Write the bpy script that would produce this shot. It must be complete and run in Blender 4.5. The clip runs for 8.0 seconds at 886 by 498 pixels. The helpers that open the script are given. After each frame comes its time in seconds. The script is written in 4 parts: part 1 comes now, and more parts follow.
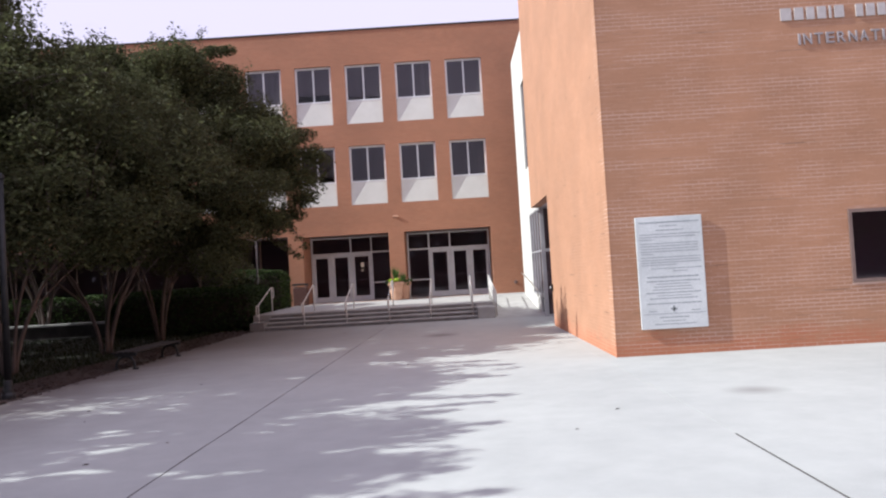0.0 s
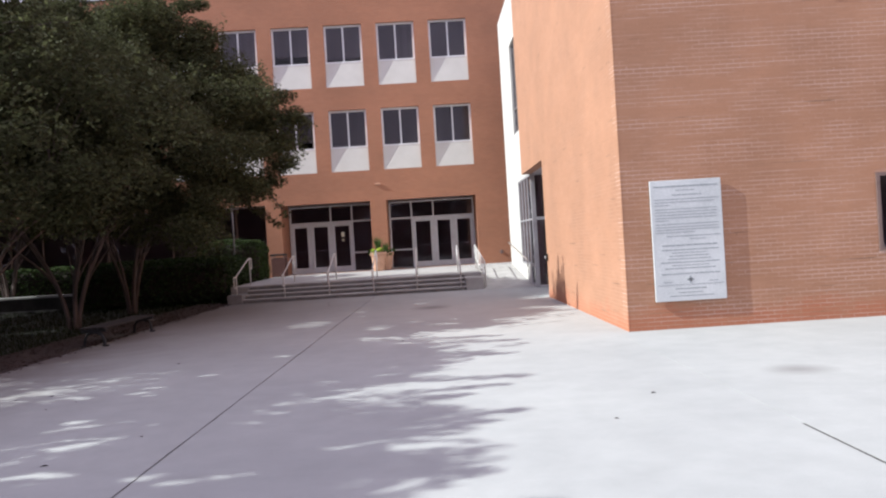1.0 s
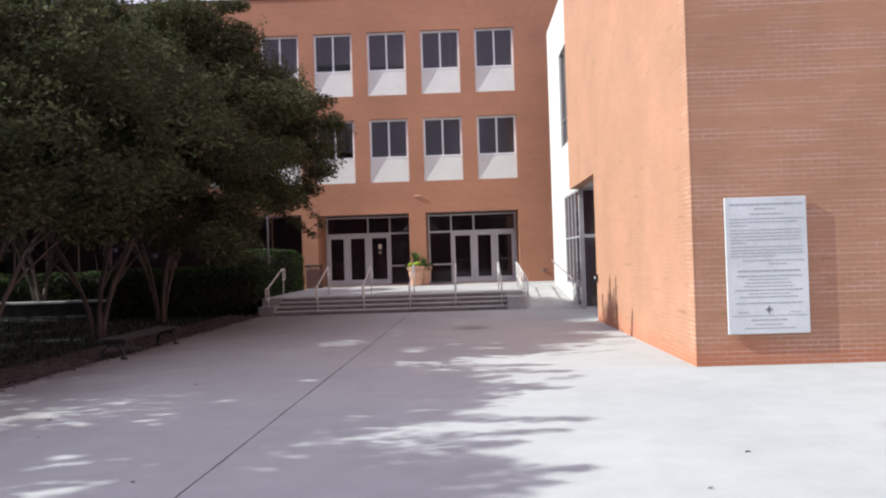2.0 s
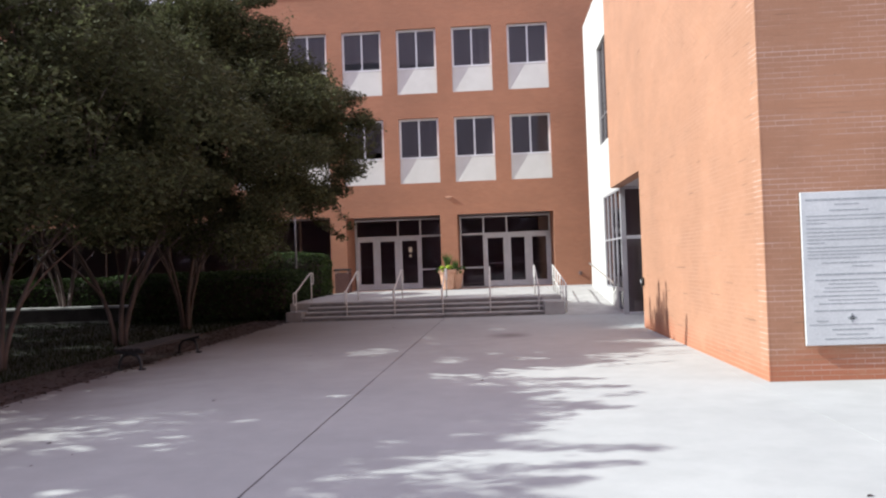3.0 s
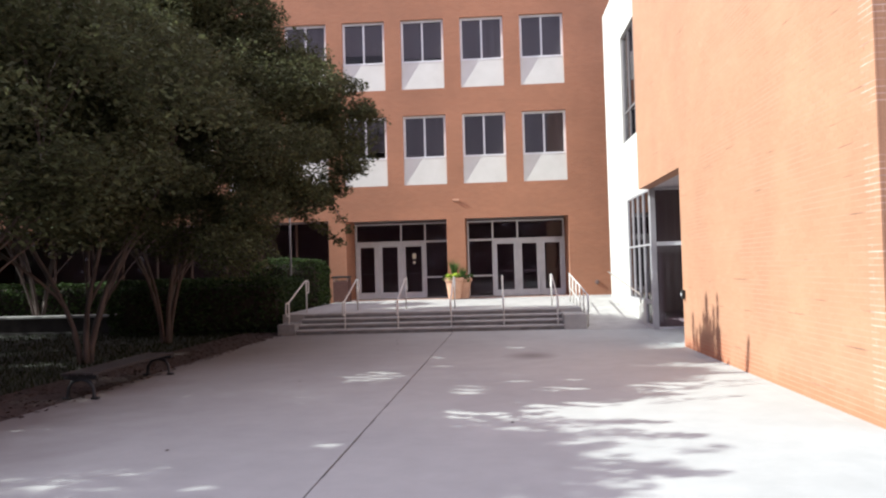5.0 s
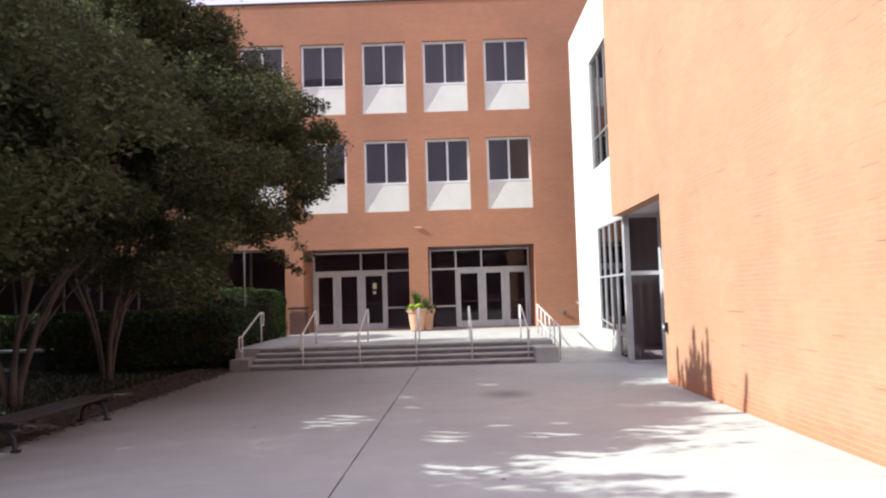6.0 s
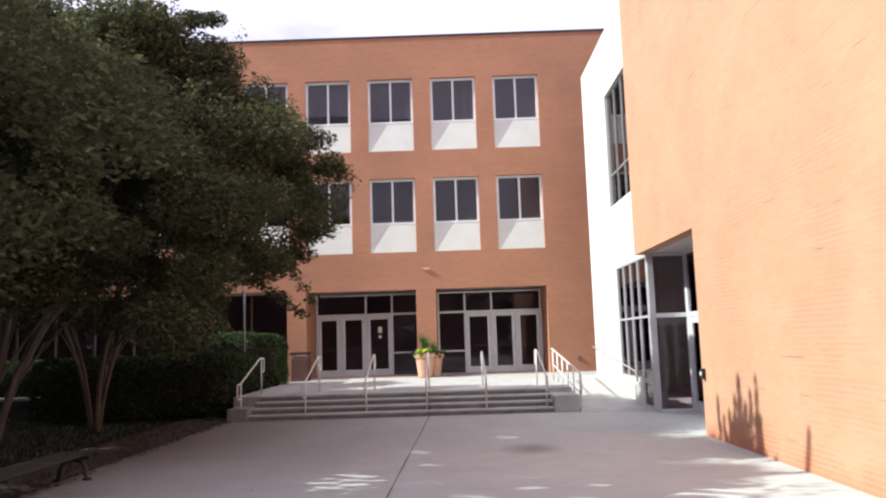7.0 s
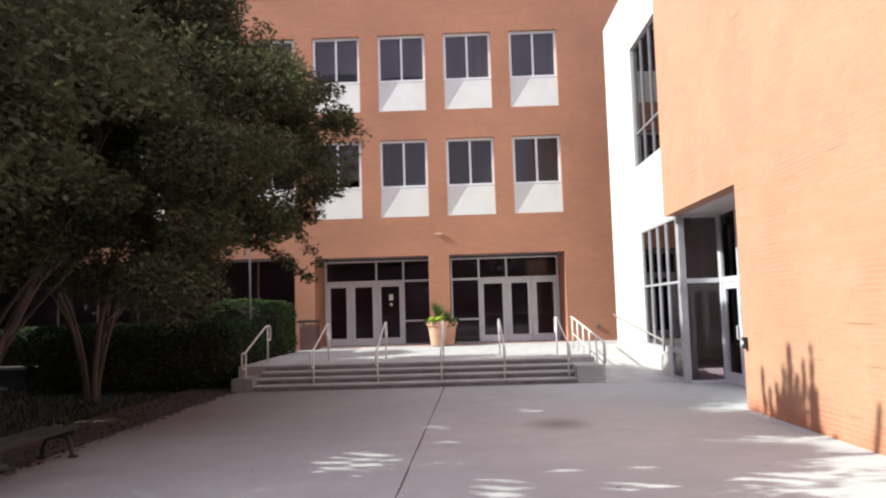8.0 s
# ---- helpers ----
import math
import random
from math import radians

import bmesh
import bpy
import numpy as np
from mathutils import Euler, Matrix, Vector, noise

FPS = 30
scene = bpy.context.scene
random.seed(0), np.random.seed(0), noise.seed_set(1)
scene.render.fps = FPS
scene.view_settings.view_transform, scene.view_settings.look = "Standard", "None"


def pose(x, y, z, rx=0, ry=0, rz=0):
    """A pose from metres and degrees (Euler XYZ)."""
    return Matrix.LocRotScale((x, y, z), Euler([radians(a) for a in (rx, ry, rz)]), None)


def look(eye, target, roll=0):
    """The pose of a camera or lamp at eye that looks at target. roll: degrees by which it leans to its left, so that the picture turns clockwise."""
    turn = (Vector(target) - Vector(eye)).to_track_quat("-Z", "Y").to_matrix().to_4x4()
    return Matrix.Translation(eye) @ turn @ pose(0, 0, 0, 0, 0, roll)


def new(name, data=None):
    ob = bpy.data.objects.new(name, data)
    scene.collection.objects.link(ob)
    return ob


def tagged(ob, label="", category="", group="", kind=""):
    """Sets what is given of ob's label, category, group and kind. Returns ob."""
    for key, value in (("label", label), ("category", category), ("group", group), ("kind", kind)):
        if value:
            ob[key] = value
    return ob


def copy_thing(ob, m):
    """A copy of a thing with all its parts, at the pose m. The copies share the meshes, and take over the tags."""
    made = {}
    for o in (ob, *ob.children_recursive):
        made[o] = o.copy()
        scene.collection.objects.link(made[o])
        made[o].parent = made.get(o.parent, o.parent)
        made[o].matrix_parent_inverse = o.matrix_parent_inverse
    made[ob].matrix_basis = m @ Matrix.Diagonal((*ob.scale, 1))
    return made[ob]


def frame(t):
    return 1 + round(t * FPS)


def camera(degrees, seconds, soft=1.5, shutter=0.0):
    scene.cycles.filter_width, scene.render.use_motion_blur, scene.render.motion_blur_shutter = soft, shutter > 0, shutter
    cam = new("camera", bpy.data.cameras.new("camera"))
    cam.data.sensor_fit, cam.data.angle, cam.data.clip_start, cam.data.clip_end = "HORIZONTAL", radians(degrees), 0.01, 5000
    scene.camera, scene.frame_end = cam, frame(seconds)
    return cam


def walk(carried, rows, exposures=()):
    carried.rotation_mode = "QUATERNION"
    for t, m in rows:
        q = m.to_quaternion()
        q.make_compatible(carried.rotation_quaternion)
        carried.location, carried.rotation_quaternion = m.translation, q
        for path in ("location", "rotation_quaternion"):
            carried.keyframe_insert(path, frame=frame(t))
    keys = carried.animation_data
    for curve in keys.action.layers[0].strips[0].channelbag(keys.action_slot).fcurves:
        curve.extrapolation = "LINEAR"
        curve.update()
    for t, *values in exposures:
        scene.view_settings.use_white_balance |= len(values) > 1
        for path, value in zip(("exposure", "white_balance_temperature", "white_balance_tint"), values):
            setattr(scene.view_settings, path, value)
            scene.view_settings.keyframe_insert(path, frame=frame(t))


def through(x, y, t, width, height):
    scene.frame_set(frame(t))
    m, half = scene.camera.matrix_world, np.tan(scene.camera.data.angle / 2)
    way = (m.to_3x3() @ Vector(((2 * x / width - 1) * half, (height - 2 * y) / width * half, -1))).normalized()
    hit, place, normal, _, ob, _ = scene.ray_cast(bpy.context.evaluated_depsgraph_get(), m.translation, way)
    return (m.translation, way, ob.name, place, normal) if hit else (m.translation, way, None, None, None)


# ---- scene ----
cam = camera(60.1, 8.0, soft=2.2)
PATH = [
    (0, (0.223, -0.393, 1.611), (0.198, 1.606, 1.676), -3.4),
    (0.2, (0.119, -0.169, 1.612), (0.1, 1.83, 1.654), -2.2),
    (0.5, (-0.021, 0.155, 1.613), (-0.056, 2.155, 1.657), -1.2),
    (1, (-0.173, 0.677, 1.603), (-0.138, 2.676, 1.587), -3.5),
    (1.2, (-0.201, 0.917, 1.617), (-0.189, 2.917, 1.646), -3.2),
    (1.5, (-0.229, 1.295, 1.644), (-0.262, 3.294, 1.687), -2.2),
    (1.7, (-0.251, 1.535, 1.644), (-0.301, 3.534, 1.683), -1.9),
    (2.8, (-0.446, 2.695, 1.645), (-0.527, 4.693, 1.643), -2.0),
    (3, (-0.488, 2.895, 1.645), (-0.621, 4.891, 1.682), -2.0),
    (3.3, (-0.548, 3.205, 1.648), (-0.629, 5.202, 1.716), -1.9),
    (3.5, (-0.577, 3.431, 1.656), (-0.599, 5.431, 1.695), -1.9),
    (3.7, (-0.591, 3.678, 1.671), (-0.59, 5.678, 1.721), -2.3),
    (4, (-0.609, 4.057, 1.688), (-0.698, 6.054, 1.772), -2.6),
    (4.2, (-0.635, 4.291, 1.691), (-0.782, 6.284, 1.775), -2.3),
    (5.3, (-0.954, 5.396, 1.695), (-1.085, 7.391, 1.743), -1.5),
    (5.5, (-1.021, 5.599, 1.698), (-1.152, 7.593, 1.775), -1.5),
    (5.8, (-1.113, 5.924, 1.721), (-1.192, 7.918, 1.865), -1.3),
    (6, (-1.163, 6.158, 1.741), (-1.18, 8.154, 1.868), -1.7),
    (6.3, (-1.222, 6.526, 1.754), (-1.263, 8.519, 1.917), -3.5),
    (6.5, (-1.27, 6.76, 1.755), (-1.394, 8.748, 1.935), -4.3),
    (6.8, (-1.369, 7.072, 1.752), (-1.488, 9.057, 1.971), -2.9),
    (7, (-1.426, 7.278, 1.74), (-1.444, 9.263, 1.982), -1.8),
    (7.3, (-1.463, 7.616, 1.702), (-1.351, 9.604, 1.89), -1.5),
    (7.5, (-1.481, 7.849, 1.688), (-1.368, 9.836, 1.884), -1.6),
    (7.8, (-1.538, 8.186, 1.689), (-1.534, 10.178, 1.861), -1.5),
    (8, (-1.588, 8.405, 1.691), (-1.633, 10.398, 1.855), -1.7),
]
# exposure follows the clip's camera, which opens a little on the way
walk(cam, [(t, look(eye, target, roll)) for t, eye, target, roll in PATH],
     exposures=[(0.0, 0.50, 5720, 27.5), (4.0, 0.69, 5740, 25), (6.0, 0.90, 5780, 23), (8.0, 0.90, 5800, 23)])

# ---- light ----
SUN = Vector((-1.0, -0.128, 0.72)).normalized()
sun_data = bpy.data.lights.new("sun", "SUN")
sun_data.energy, sun_data.angle, sun_data.color = 5.0, radians(0.45), (0.92, 1.0, 0.79)
sun = new("sun", sun_data)
sun.rotation_euler = SUN.to_track_quat("Z", "Y").to_euler()
sun.location = SUN * 60

world = bpy.data.worlds.new("sky")
scene.world = world
world.use_nodes = True
wn, wl = world.node_tree.nodes, world.node_tree.links
sky = wn.new("ShaderNodeTexSky")
sky.sky_type, sky.sun_disc = "NISHITA", False
sky.sun_elevation = math.asin(SUN.z)
sky.sun_rotation = math.atan2(SUN.x, SUN.y)
sky.air_density, sky.dust_density = 1.0, 2.0
cloud_co = wn.new("ShaderNodeTexCoord")
cloud_map = wn.new("ShaderNodeMapping")
cloud_map.inputs["Scale"].default_value = (1.2, 1.2, 3.5)
cloud = wn.new("ShaderNodeTexNoise")
cloud.inputs["Scale"].default_value, cloud.inputs["Detail"].default_value = 1.6, 7.0
cloud_ramp = wn.new("ShaderNodeValToRGB")
cloud_ramp.color_ramp.elements[0].position, cloud_ramp.color_ramp.elements[1].position = 0.16, 0.42
cloud_mix = wn.new("ShaderNodeMix")
cloud_mix.data_type = "RGBA"
cloud_mix.inputs[7].default_value = (12.6, 12.2, 12.9, 1)
wl.new(cloud_co.outputs["Generated"], cloud_map.inputs["Vector"])
wl.new(cloud_map.outputs[0], cloud.inputs["Vector"])
wl.new(cloud.outputs[0], cloud_ramp.inputs[0])
wl.new(cloud_ramp.outputs[0], cloud_mix.inputs[0])
wl.new(sky.outputs[0], cloud_mix.inputs[6])
wl.new(cloud_mix.outputs[2], wn["Background"].inputs["Color"])
wn["Background"].inputs["Strength"].default_value = 0.05


# ---- materials ----
class Nodes:
    """A short way to write a node material."""

    def __init__(self, name):
        self.m = bpy.data.materials.new(name)
        self.m.use_nodes = True
        self.t = self.m.node_tree
        self.b = self.t.nodes["Principled BSDF"]

    def node(self, kind, **values):
        n = self.t.nodes.new(kind)
        for k, v in values.items():
            n.inputs[k.replace("_", " ")].default_value = v
        return n

    def link(self, a, b):
        self.t.links.new(a, b)

    def coords(self, scale=(1, 1, 1)):
        c, m = self.t.nodes.new("ShaderNodeNewGeometry"), self.t.nodes.new("ShaderNodeMapping")
        m.inputs["Scale"].default_value = scale
        self.link(c.outputs["Position"], m.inputs["Vector"])
        return m.outputs[0]

    def noise(self, scale, detail=4.0, rough=0.55, stretch=(1, 1, 1)):
        n = self.node("ShaderNodeTexNoise", Scale=scale, Detail=detail, Roughness=rough)
        self.link(self.coords(stretch), n.inputs["Vector"])
        return n.outputs[0]

    def ramp(self, fac, *stops):
        r = self.t.nodes.new("ShaderNodeValToRGB")
        e = r.color_ramp.elements
        while len(e) < len(stops):
            e.new(0.5)
        for el, (p, c) in zip(e, stops):
            el.position, el.color = p, (*c, 1) if len(c) == 3 else c
        self.link(fac, r.inputs[0])
        return r.outputs[0]

    def mix(self, fac, a, b, how="MIX"):
        n = self.t.nodes.new("ShaderNodeMix")
        n.data_type, n.blend_type = "RGBA", how
        for src, s in ((fac, 0), (a, 6), (b, 7)):
            if isinstance(src, (int, float)):
                n.inputs[s].default_value = src
            elif isinstance(src, tuple):
                n.inputs[s].default_value = (*src, 1)
            else:
                self.link(src, n.inputs[s])
        return n.outputs[2]

    def bump(self, height, strength, distance):
        n = self.node("ShaderNodeBump", Strength=strength, Distance=distance)
        self.link(height, n.inputs["Height"])
        self.link(n.outputs[0], self.b.inputs["Normal"])

    def done(self, colour, rough=0.7, metal=0.0):
        if isinstance(colour, tuple):
            self.b.inputs["Base Color"].default_value = (*colour, 1)
        else:
            self.link(colour, self.b.inputs["Base Color"])
        if isinstance(rough, (int, float)):
            self.b.inputs["Roughness"].default_value = rough
        else:
            self.link(rough, self.b.inputs["Roughness"])
        self.b.inputs["Metallic"].default_value = metal
        return self.m


def speckled(name, dark, light, scale=6.0, rough=0.7, metal=0.0, fine=60.0, bump=0.15, stretch=(1, 1, 1)):
    n = Nodes(name)
    a = n.ramp(n.noise(scale, 5, 0.6, stretch), (0.3, dark), (0.7, light))
    f = n.noise(fine, 3, 0.6, stretch)
    c = n.mix(0.35, a, n.ramp(f, (0.3, (0.35, 0.35, 0.35)), (0.7, (0.65, 0.65, 0.65))), "OVERLAY")
    n.bump(f, bump, 0.004)
    return n.done(c, rough, metal)


def brick_piece_material(name):
    n = Nodes(name)
    g = n.t.nodes.new("ShaderNodeNewGeometry")
    o = n.t.nodes.new("ShaderNodeObjectInfo")
    rnd = n.t.nodes.new("ShaderNodeMath")
    rnd.operation = "ADD"
    n.link(g.outputs["Random Per Island"], rnd.inputs[0])
    n.link(o.outputs["Random"], rnd.inputs[1])
    fr = n.t.nodes.new("ShaderNodeMath")
    fr.operation = "FRACT"
    n.link(rnd.outputs[0], fr.inputs[0])
    body = n.ramp(fr.outputs[0], (0.0, (0.418, 0.211, 0.121)), (0.35, (0.428, 0.218, 0.126)), (0.85, (0.434, 0.222, 0.129)), (1.0, (0.446, 0.231, 0.136)))
    broad = n.ramp(n.noise(0.7, 4, 0.6), (0.3, (0.42, 0.42, 0.42)), (0.7, (0.58, 0.57, 0.56)))
    c = n.mix(0.8, body, broad, "OVERLAY")
    chalk = n.ramp(n.noise(1.6, 6, 0.7, (0.5, 0.5, 3.0)), (0.58, (0, 0, 0)), (0.8, (0.14, 0.14, 0.14)))
    c = n.mix(chalk, c, (0.58, 0.36, 0.26))
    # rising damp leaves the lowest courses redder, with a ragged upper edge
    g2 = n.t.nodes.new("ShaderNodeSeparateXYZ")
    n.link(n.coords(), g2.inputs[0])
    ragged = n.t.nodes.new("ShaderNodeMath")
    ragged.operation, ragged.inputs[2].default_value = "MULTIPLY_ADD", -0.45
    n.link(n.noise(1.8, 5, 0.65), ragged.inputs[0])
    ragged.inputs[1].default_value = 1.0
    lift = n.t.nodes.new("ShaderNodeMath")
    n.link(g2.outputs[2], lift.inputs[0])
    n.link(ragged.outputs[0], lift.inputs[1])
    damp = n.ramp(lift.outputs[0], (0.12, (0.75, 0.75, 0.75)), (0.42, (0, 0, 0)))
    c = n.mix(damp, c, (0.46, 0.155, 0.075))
    f = n.noise(70, 4, 0.65)
    c = n.mix(0.3, c, n.ramp(f, (0.3, (0.35, 0.35, 0.35)), (0.7, (0.65, 0.65, 0.65))), "OVERLAY")
    n.bump(f, 0.3, 0.004)
    return n.done(c, 0.85)


def mortar_material(name, salted):
    n = Nodes(name)
    a = n.ramp(n.noise(9.0, 5, 0.6), (0.3, (0.42, 0.208, 0.120)), (0.7, (0.46, 0.236, 0.140)))
    # salts have bleached the joints in ragged, course-long patches
    salts = n.ramp(n.noise(1.1, 6, 0.72, (0.45, 0.45, 3.4)), (0.44, (0, 0, 0)), (0.60, (salted, salted, salted)))
    c = n.mix(salts, a, (0.70, 0.52, 0.45))
    # short lengths of joint have weathered out and hold dirt
    worn = n.ramp(n.noise(1.3, 4, 0.6, (0.55, 0.55, 11.0)), (0.62, (0, 0, 0)), (0.70, (0.8, 0.8, 0.8)))
    c = n.mix(worn, c, (0.13, 0.075, 0.05))
    f = n.noise(120, 3, 0.6)
    c = n.mix(0.3, c, n.ramp(f, (0.3, (0.38, 0.38, 0.38)), (0.7, (0.62, 0.62, 0.62))), "OVERLAY")
    n.bump(f, 0.3, 0.003)
    return n.done(c, 0.9)


def brick_far_material(name):
    n = Nodes(name)
    g = n.t.nodes.new("ShaderNodeNewGeometry")
    s = n.t.nodes.new("ShaderNodeSeparateXYZ")
    n.link(g.outputs["Position"], s.inputs[0])
    add = n.t.nodes.new("ShaderNodeMath")
    n.link(s.outputs[0], add.inputs[0])
    n.link(s.outputs[1], add.inputs[1])
    v = n.t.nodes.new("ShaderNodeCombineXYZ")
    n.link(add.outputs[0], v.inputs[0])
    n.link(s.outputs[2], v.inputs[1])
    t = n.node("ShaderNodeTexBrick", Scale=1.0, Mortar_Size=0.006, Mortar_Smooth=0.2, Bias=-0.1, Brick_Width=0.215, Row_Height=0.0675)
    t.inputs["Color1"].default_value = (0.390, 0.160, 0.084, 1)
    t.inputs["Color2"].default_value = (0.435, 0.184, 0.096, 1)
    t.inputs["Mortar"].default_value = (0.44, 0.245, 0.155, 1)
    n.link(v.outputs[0], t.inputs["Vector"])
    broad = n.ramp(n.noise(0.45, 5, 0.6), (0.3, (0.42, 0.42, 0.42)), (0.7, (0.58, 0.57, 0.56)))
    c = n.mix(0.8, t.outputs["Color"], broad, "OVERLAY")
    streak = n.ramp(n.noise(1.2, 5, 0.7, (0.25, 0.25, 2.5)), (0.45, (0, 0, 0)), (0.75, (0.35, 0.35, 0.35)))
    c = n.mix(streak, c, (0.33, 0.15, 0.085))
    inv = n.t.nodes.new("ShaderNodeMath")
    inv.operation, inv.inputs[0].default_value = "SUBTRACT", 1.0
    n.link(t.outputs["Fac"], inv.inputs[1])
    n.bump(inv.outputs[0], 0.5, 0.006)
    return n.done(c, 0.85)


def concrete_material(name, dark=(0.362, 0.366, 0.348), light=(0.428, 0.431, 0.405)):
    n = Nodes(name)
    a = n.ramp(n.noise(0.35, 6, 0.6), (0.3, dark), (0.7, light))
    m = n.ramp(n.noise(2.3, 6, 0.65), (0.35, (0.465, 0.465, 0.465)), (0.65, (0.535, 0.535, 0.535)))
    c = n.mix(0.7, a, m, "OVERLAY")
    f = n.noise(110, 3, 0.7)
    c = n.mix(0.3, c, n.ramp(f, (0.3, (0.36, 0.36, 0.36)), (0.7, (0.64, 0.64, 0.64))), "OVERLAY")
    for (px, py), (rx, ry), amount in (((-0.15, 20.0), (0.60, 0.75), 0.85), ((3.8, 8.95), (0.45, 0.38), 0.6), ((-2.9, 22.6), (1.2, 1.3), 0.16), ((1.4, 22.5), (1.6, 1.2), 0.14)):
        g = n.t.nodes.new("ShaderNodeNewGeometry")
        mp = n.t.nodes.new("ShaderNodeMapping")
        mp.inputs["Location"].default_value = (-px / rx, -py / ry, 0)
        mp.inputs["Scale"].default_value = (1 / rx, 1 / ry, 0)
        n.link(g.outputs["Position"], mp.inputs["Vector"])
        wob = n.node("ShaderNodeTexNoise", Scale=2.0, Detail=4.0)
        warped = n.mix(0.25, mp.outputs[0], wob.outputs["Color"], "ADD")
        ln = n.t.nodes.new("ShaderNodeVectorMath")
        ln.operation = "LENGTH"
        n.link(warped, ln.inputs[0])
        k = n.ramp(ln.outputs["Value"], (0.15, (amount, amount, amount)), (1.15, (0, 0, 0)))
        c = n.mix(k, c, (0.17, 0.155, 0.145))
    # earth from the planting bed, plus the trees' deeper shade painted into the paving
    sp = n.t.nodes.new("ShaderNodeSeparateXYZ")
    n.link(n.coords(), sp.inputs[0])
    ragged_x = n.t.nodes.new("ShaderNodeMath")
    ragged_x.operation, ragged_x.inputs[1].default_value = "MULTIPLY_ADD", 2.6
    n.link(n.noise(0.55, 6, 0.65), ragged_x.inputs[0])
    n.link(sp.outputs[0], ragged_x.inputs[2])
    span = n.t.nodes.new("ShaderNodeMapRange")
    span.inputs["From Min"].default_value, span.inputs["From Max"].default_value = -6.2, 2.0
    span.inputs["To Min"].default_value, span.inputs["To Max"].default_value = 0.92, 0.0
    n.link(ragged_x.outputs[0], span.inputs["Value"])
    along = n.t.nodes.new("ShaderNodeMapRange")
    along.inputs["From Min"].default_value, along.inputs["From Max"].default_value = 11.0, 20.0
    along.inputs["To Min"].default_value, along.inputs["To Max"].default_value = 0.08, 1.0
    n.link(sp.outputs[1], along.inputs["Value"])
    earth_shade = n.t.nodes.new("ShaderNodeMath")
    earth_shade.operation = "MULTIPLY"
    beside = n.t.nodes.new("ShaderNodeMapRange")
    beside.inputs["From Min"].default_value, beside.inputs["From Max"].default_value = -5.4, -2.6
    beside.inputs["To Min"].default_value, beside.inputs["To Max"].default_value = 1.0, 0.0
    n.link(ragged_x.outputs[0], beside.inputs["Value"])
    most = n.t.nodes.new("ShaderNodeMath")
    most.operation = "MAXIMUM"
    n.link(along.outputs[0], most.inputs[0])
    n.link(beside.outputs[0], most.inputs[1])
    n.link(span.outputs[0], earth_shade.inputs[0])
    n.link(most.outputs[0], earth_shade.inputs[1])
    c = n.mix(earth_shade.outputs[0], c, (0.135, 0.104, 0.094))
    n.bump(f, 0.25, 0.003)
    return n.done(c, 0.8)


def glass_material(name, tint, gloss=1.5):
    n = Nodes(name)
    n.t.nodes.remove(n.b)
    out = n.t.nodes["Material Output"]
    tr, gl = n.t.nodes.new("ShaderNodeBsdfTransparent"), n.t.nodes.new("ShaderNodeBsdfGlossy")
    tr.inputs["Color"].default_value = (*tint, 1)
    gl.inputs["Roughness"].default_value = 0.015
    fr = n.node("ShaderNodeFresnel", IOR=gloss)
    mx = n.t.nodes.new("ShaderNodeMixShader")
    n.link(fr.outputs[0], mx.inputs[0])
    n.link(tr.outputs[0], mx.inputs[1])
    n.link(gl.outputs[0], mx.inputs[2])
    n.link(mx.outputs[0], out.inputs["Surface"])
    return n.m


def leaf_material(name, dark, light, through=0.35):
    n = Nodes(name)
    g = n.t.nodes.new("ShaderNodeNewGeometry")
    c = n.ramp(g.outputs["Random Per Island"], (0.0, dark), (0.75, light), (1.0, tuple(min(1, 1.5 * v) for v in light)))
    broad = n.ramp(n.noise(0.8, 3), (0.3, (0.4, 0.4, 0.4)), (0.7, (0.6, 0.6, 0.58)))
    c = n.mix(0.7, c, broad, "OVERLAY")
    n.done(c, 0.8)
    n.b.inputs["Specular IOR Level"].default_value = 0.2
    tl = n.t.nodes.new("ShaderNodeBsdfTranslucent")
    n.link(c, tl.inputs["Color"])
    mx = n.t.nodes.new("ShaderNodeMixShader")
    mx.inputs[0].default_value = through
    n.link(n.b.outputs[0], mx.inputs[1])
    n.link(tl.outputs[0], mx.inputs[2])
    n.link(mx.outputs[0], n.t.nodes["Material Output"].inputs["Surface"])
    return n.m


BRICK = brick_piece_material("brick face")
BRICK_FAR = brick_far_material("brickwork")
MORTAR = mortar_material("mortar", 0.09)
MORTAR_SALTED = mortar_material("salted mortar", 0.65)
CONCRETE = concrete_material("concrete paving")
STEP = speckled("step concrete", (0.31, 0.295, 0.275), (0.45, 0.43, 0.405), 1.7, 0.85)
SEALANT = speckled("joint sealant", (0.035, 0.03, 0.028), (0.10, 0.09, 0.085), 2.5, 0.9)
OLD_SEALANT = speckled("weathered sealant", (0.07, 0.065, 0.06), (0.20, 0.19, 0.18), 2.0, 0.9)
# front of the far low wall: its shade is painted in, below the lit coping
WALL_SHADE = speckled("shade-darkened wall concrete", (0.035, 0.03, 0.027), (0.07, 0.06, 0.054), 3.0, 0.9)
# darker than the treads: stains plus the shade under the nosings, in the colour
RISER = speckled("stained, shade-darkened riser concrete", (0.15, 0.138, 0.13), (0.28, 0.262, 0.25), 3.0, 0.9)
STUCCO = speckled("white painted wall", (0.53, 0.505, 0.465), (0.61, 0.585, 0.54), 0.8, 0.8)
PANEL = speckled("white spandrel panel", (0.63, 0.60, 0.54), (0.70, 0.67, 0.61), 1.5, 0.6)
FRAME = speckled("aluminium frame", (0.62, 0.61, 0.62), (0.74, 0.73, 0.74), 4.0, 0.42, 0.15, 120.0, 0.03)
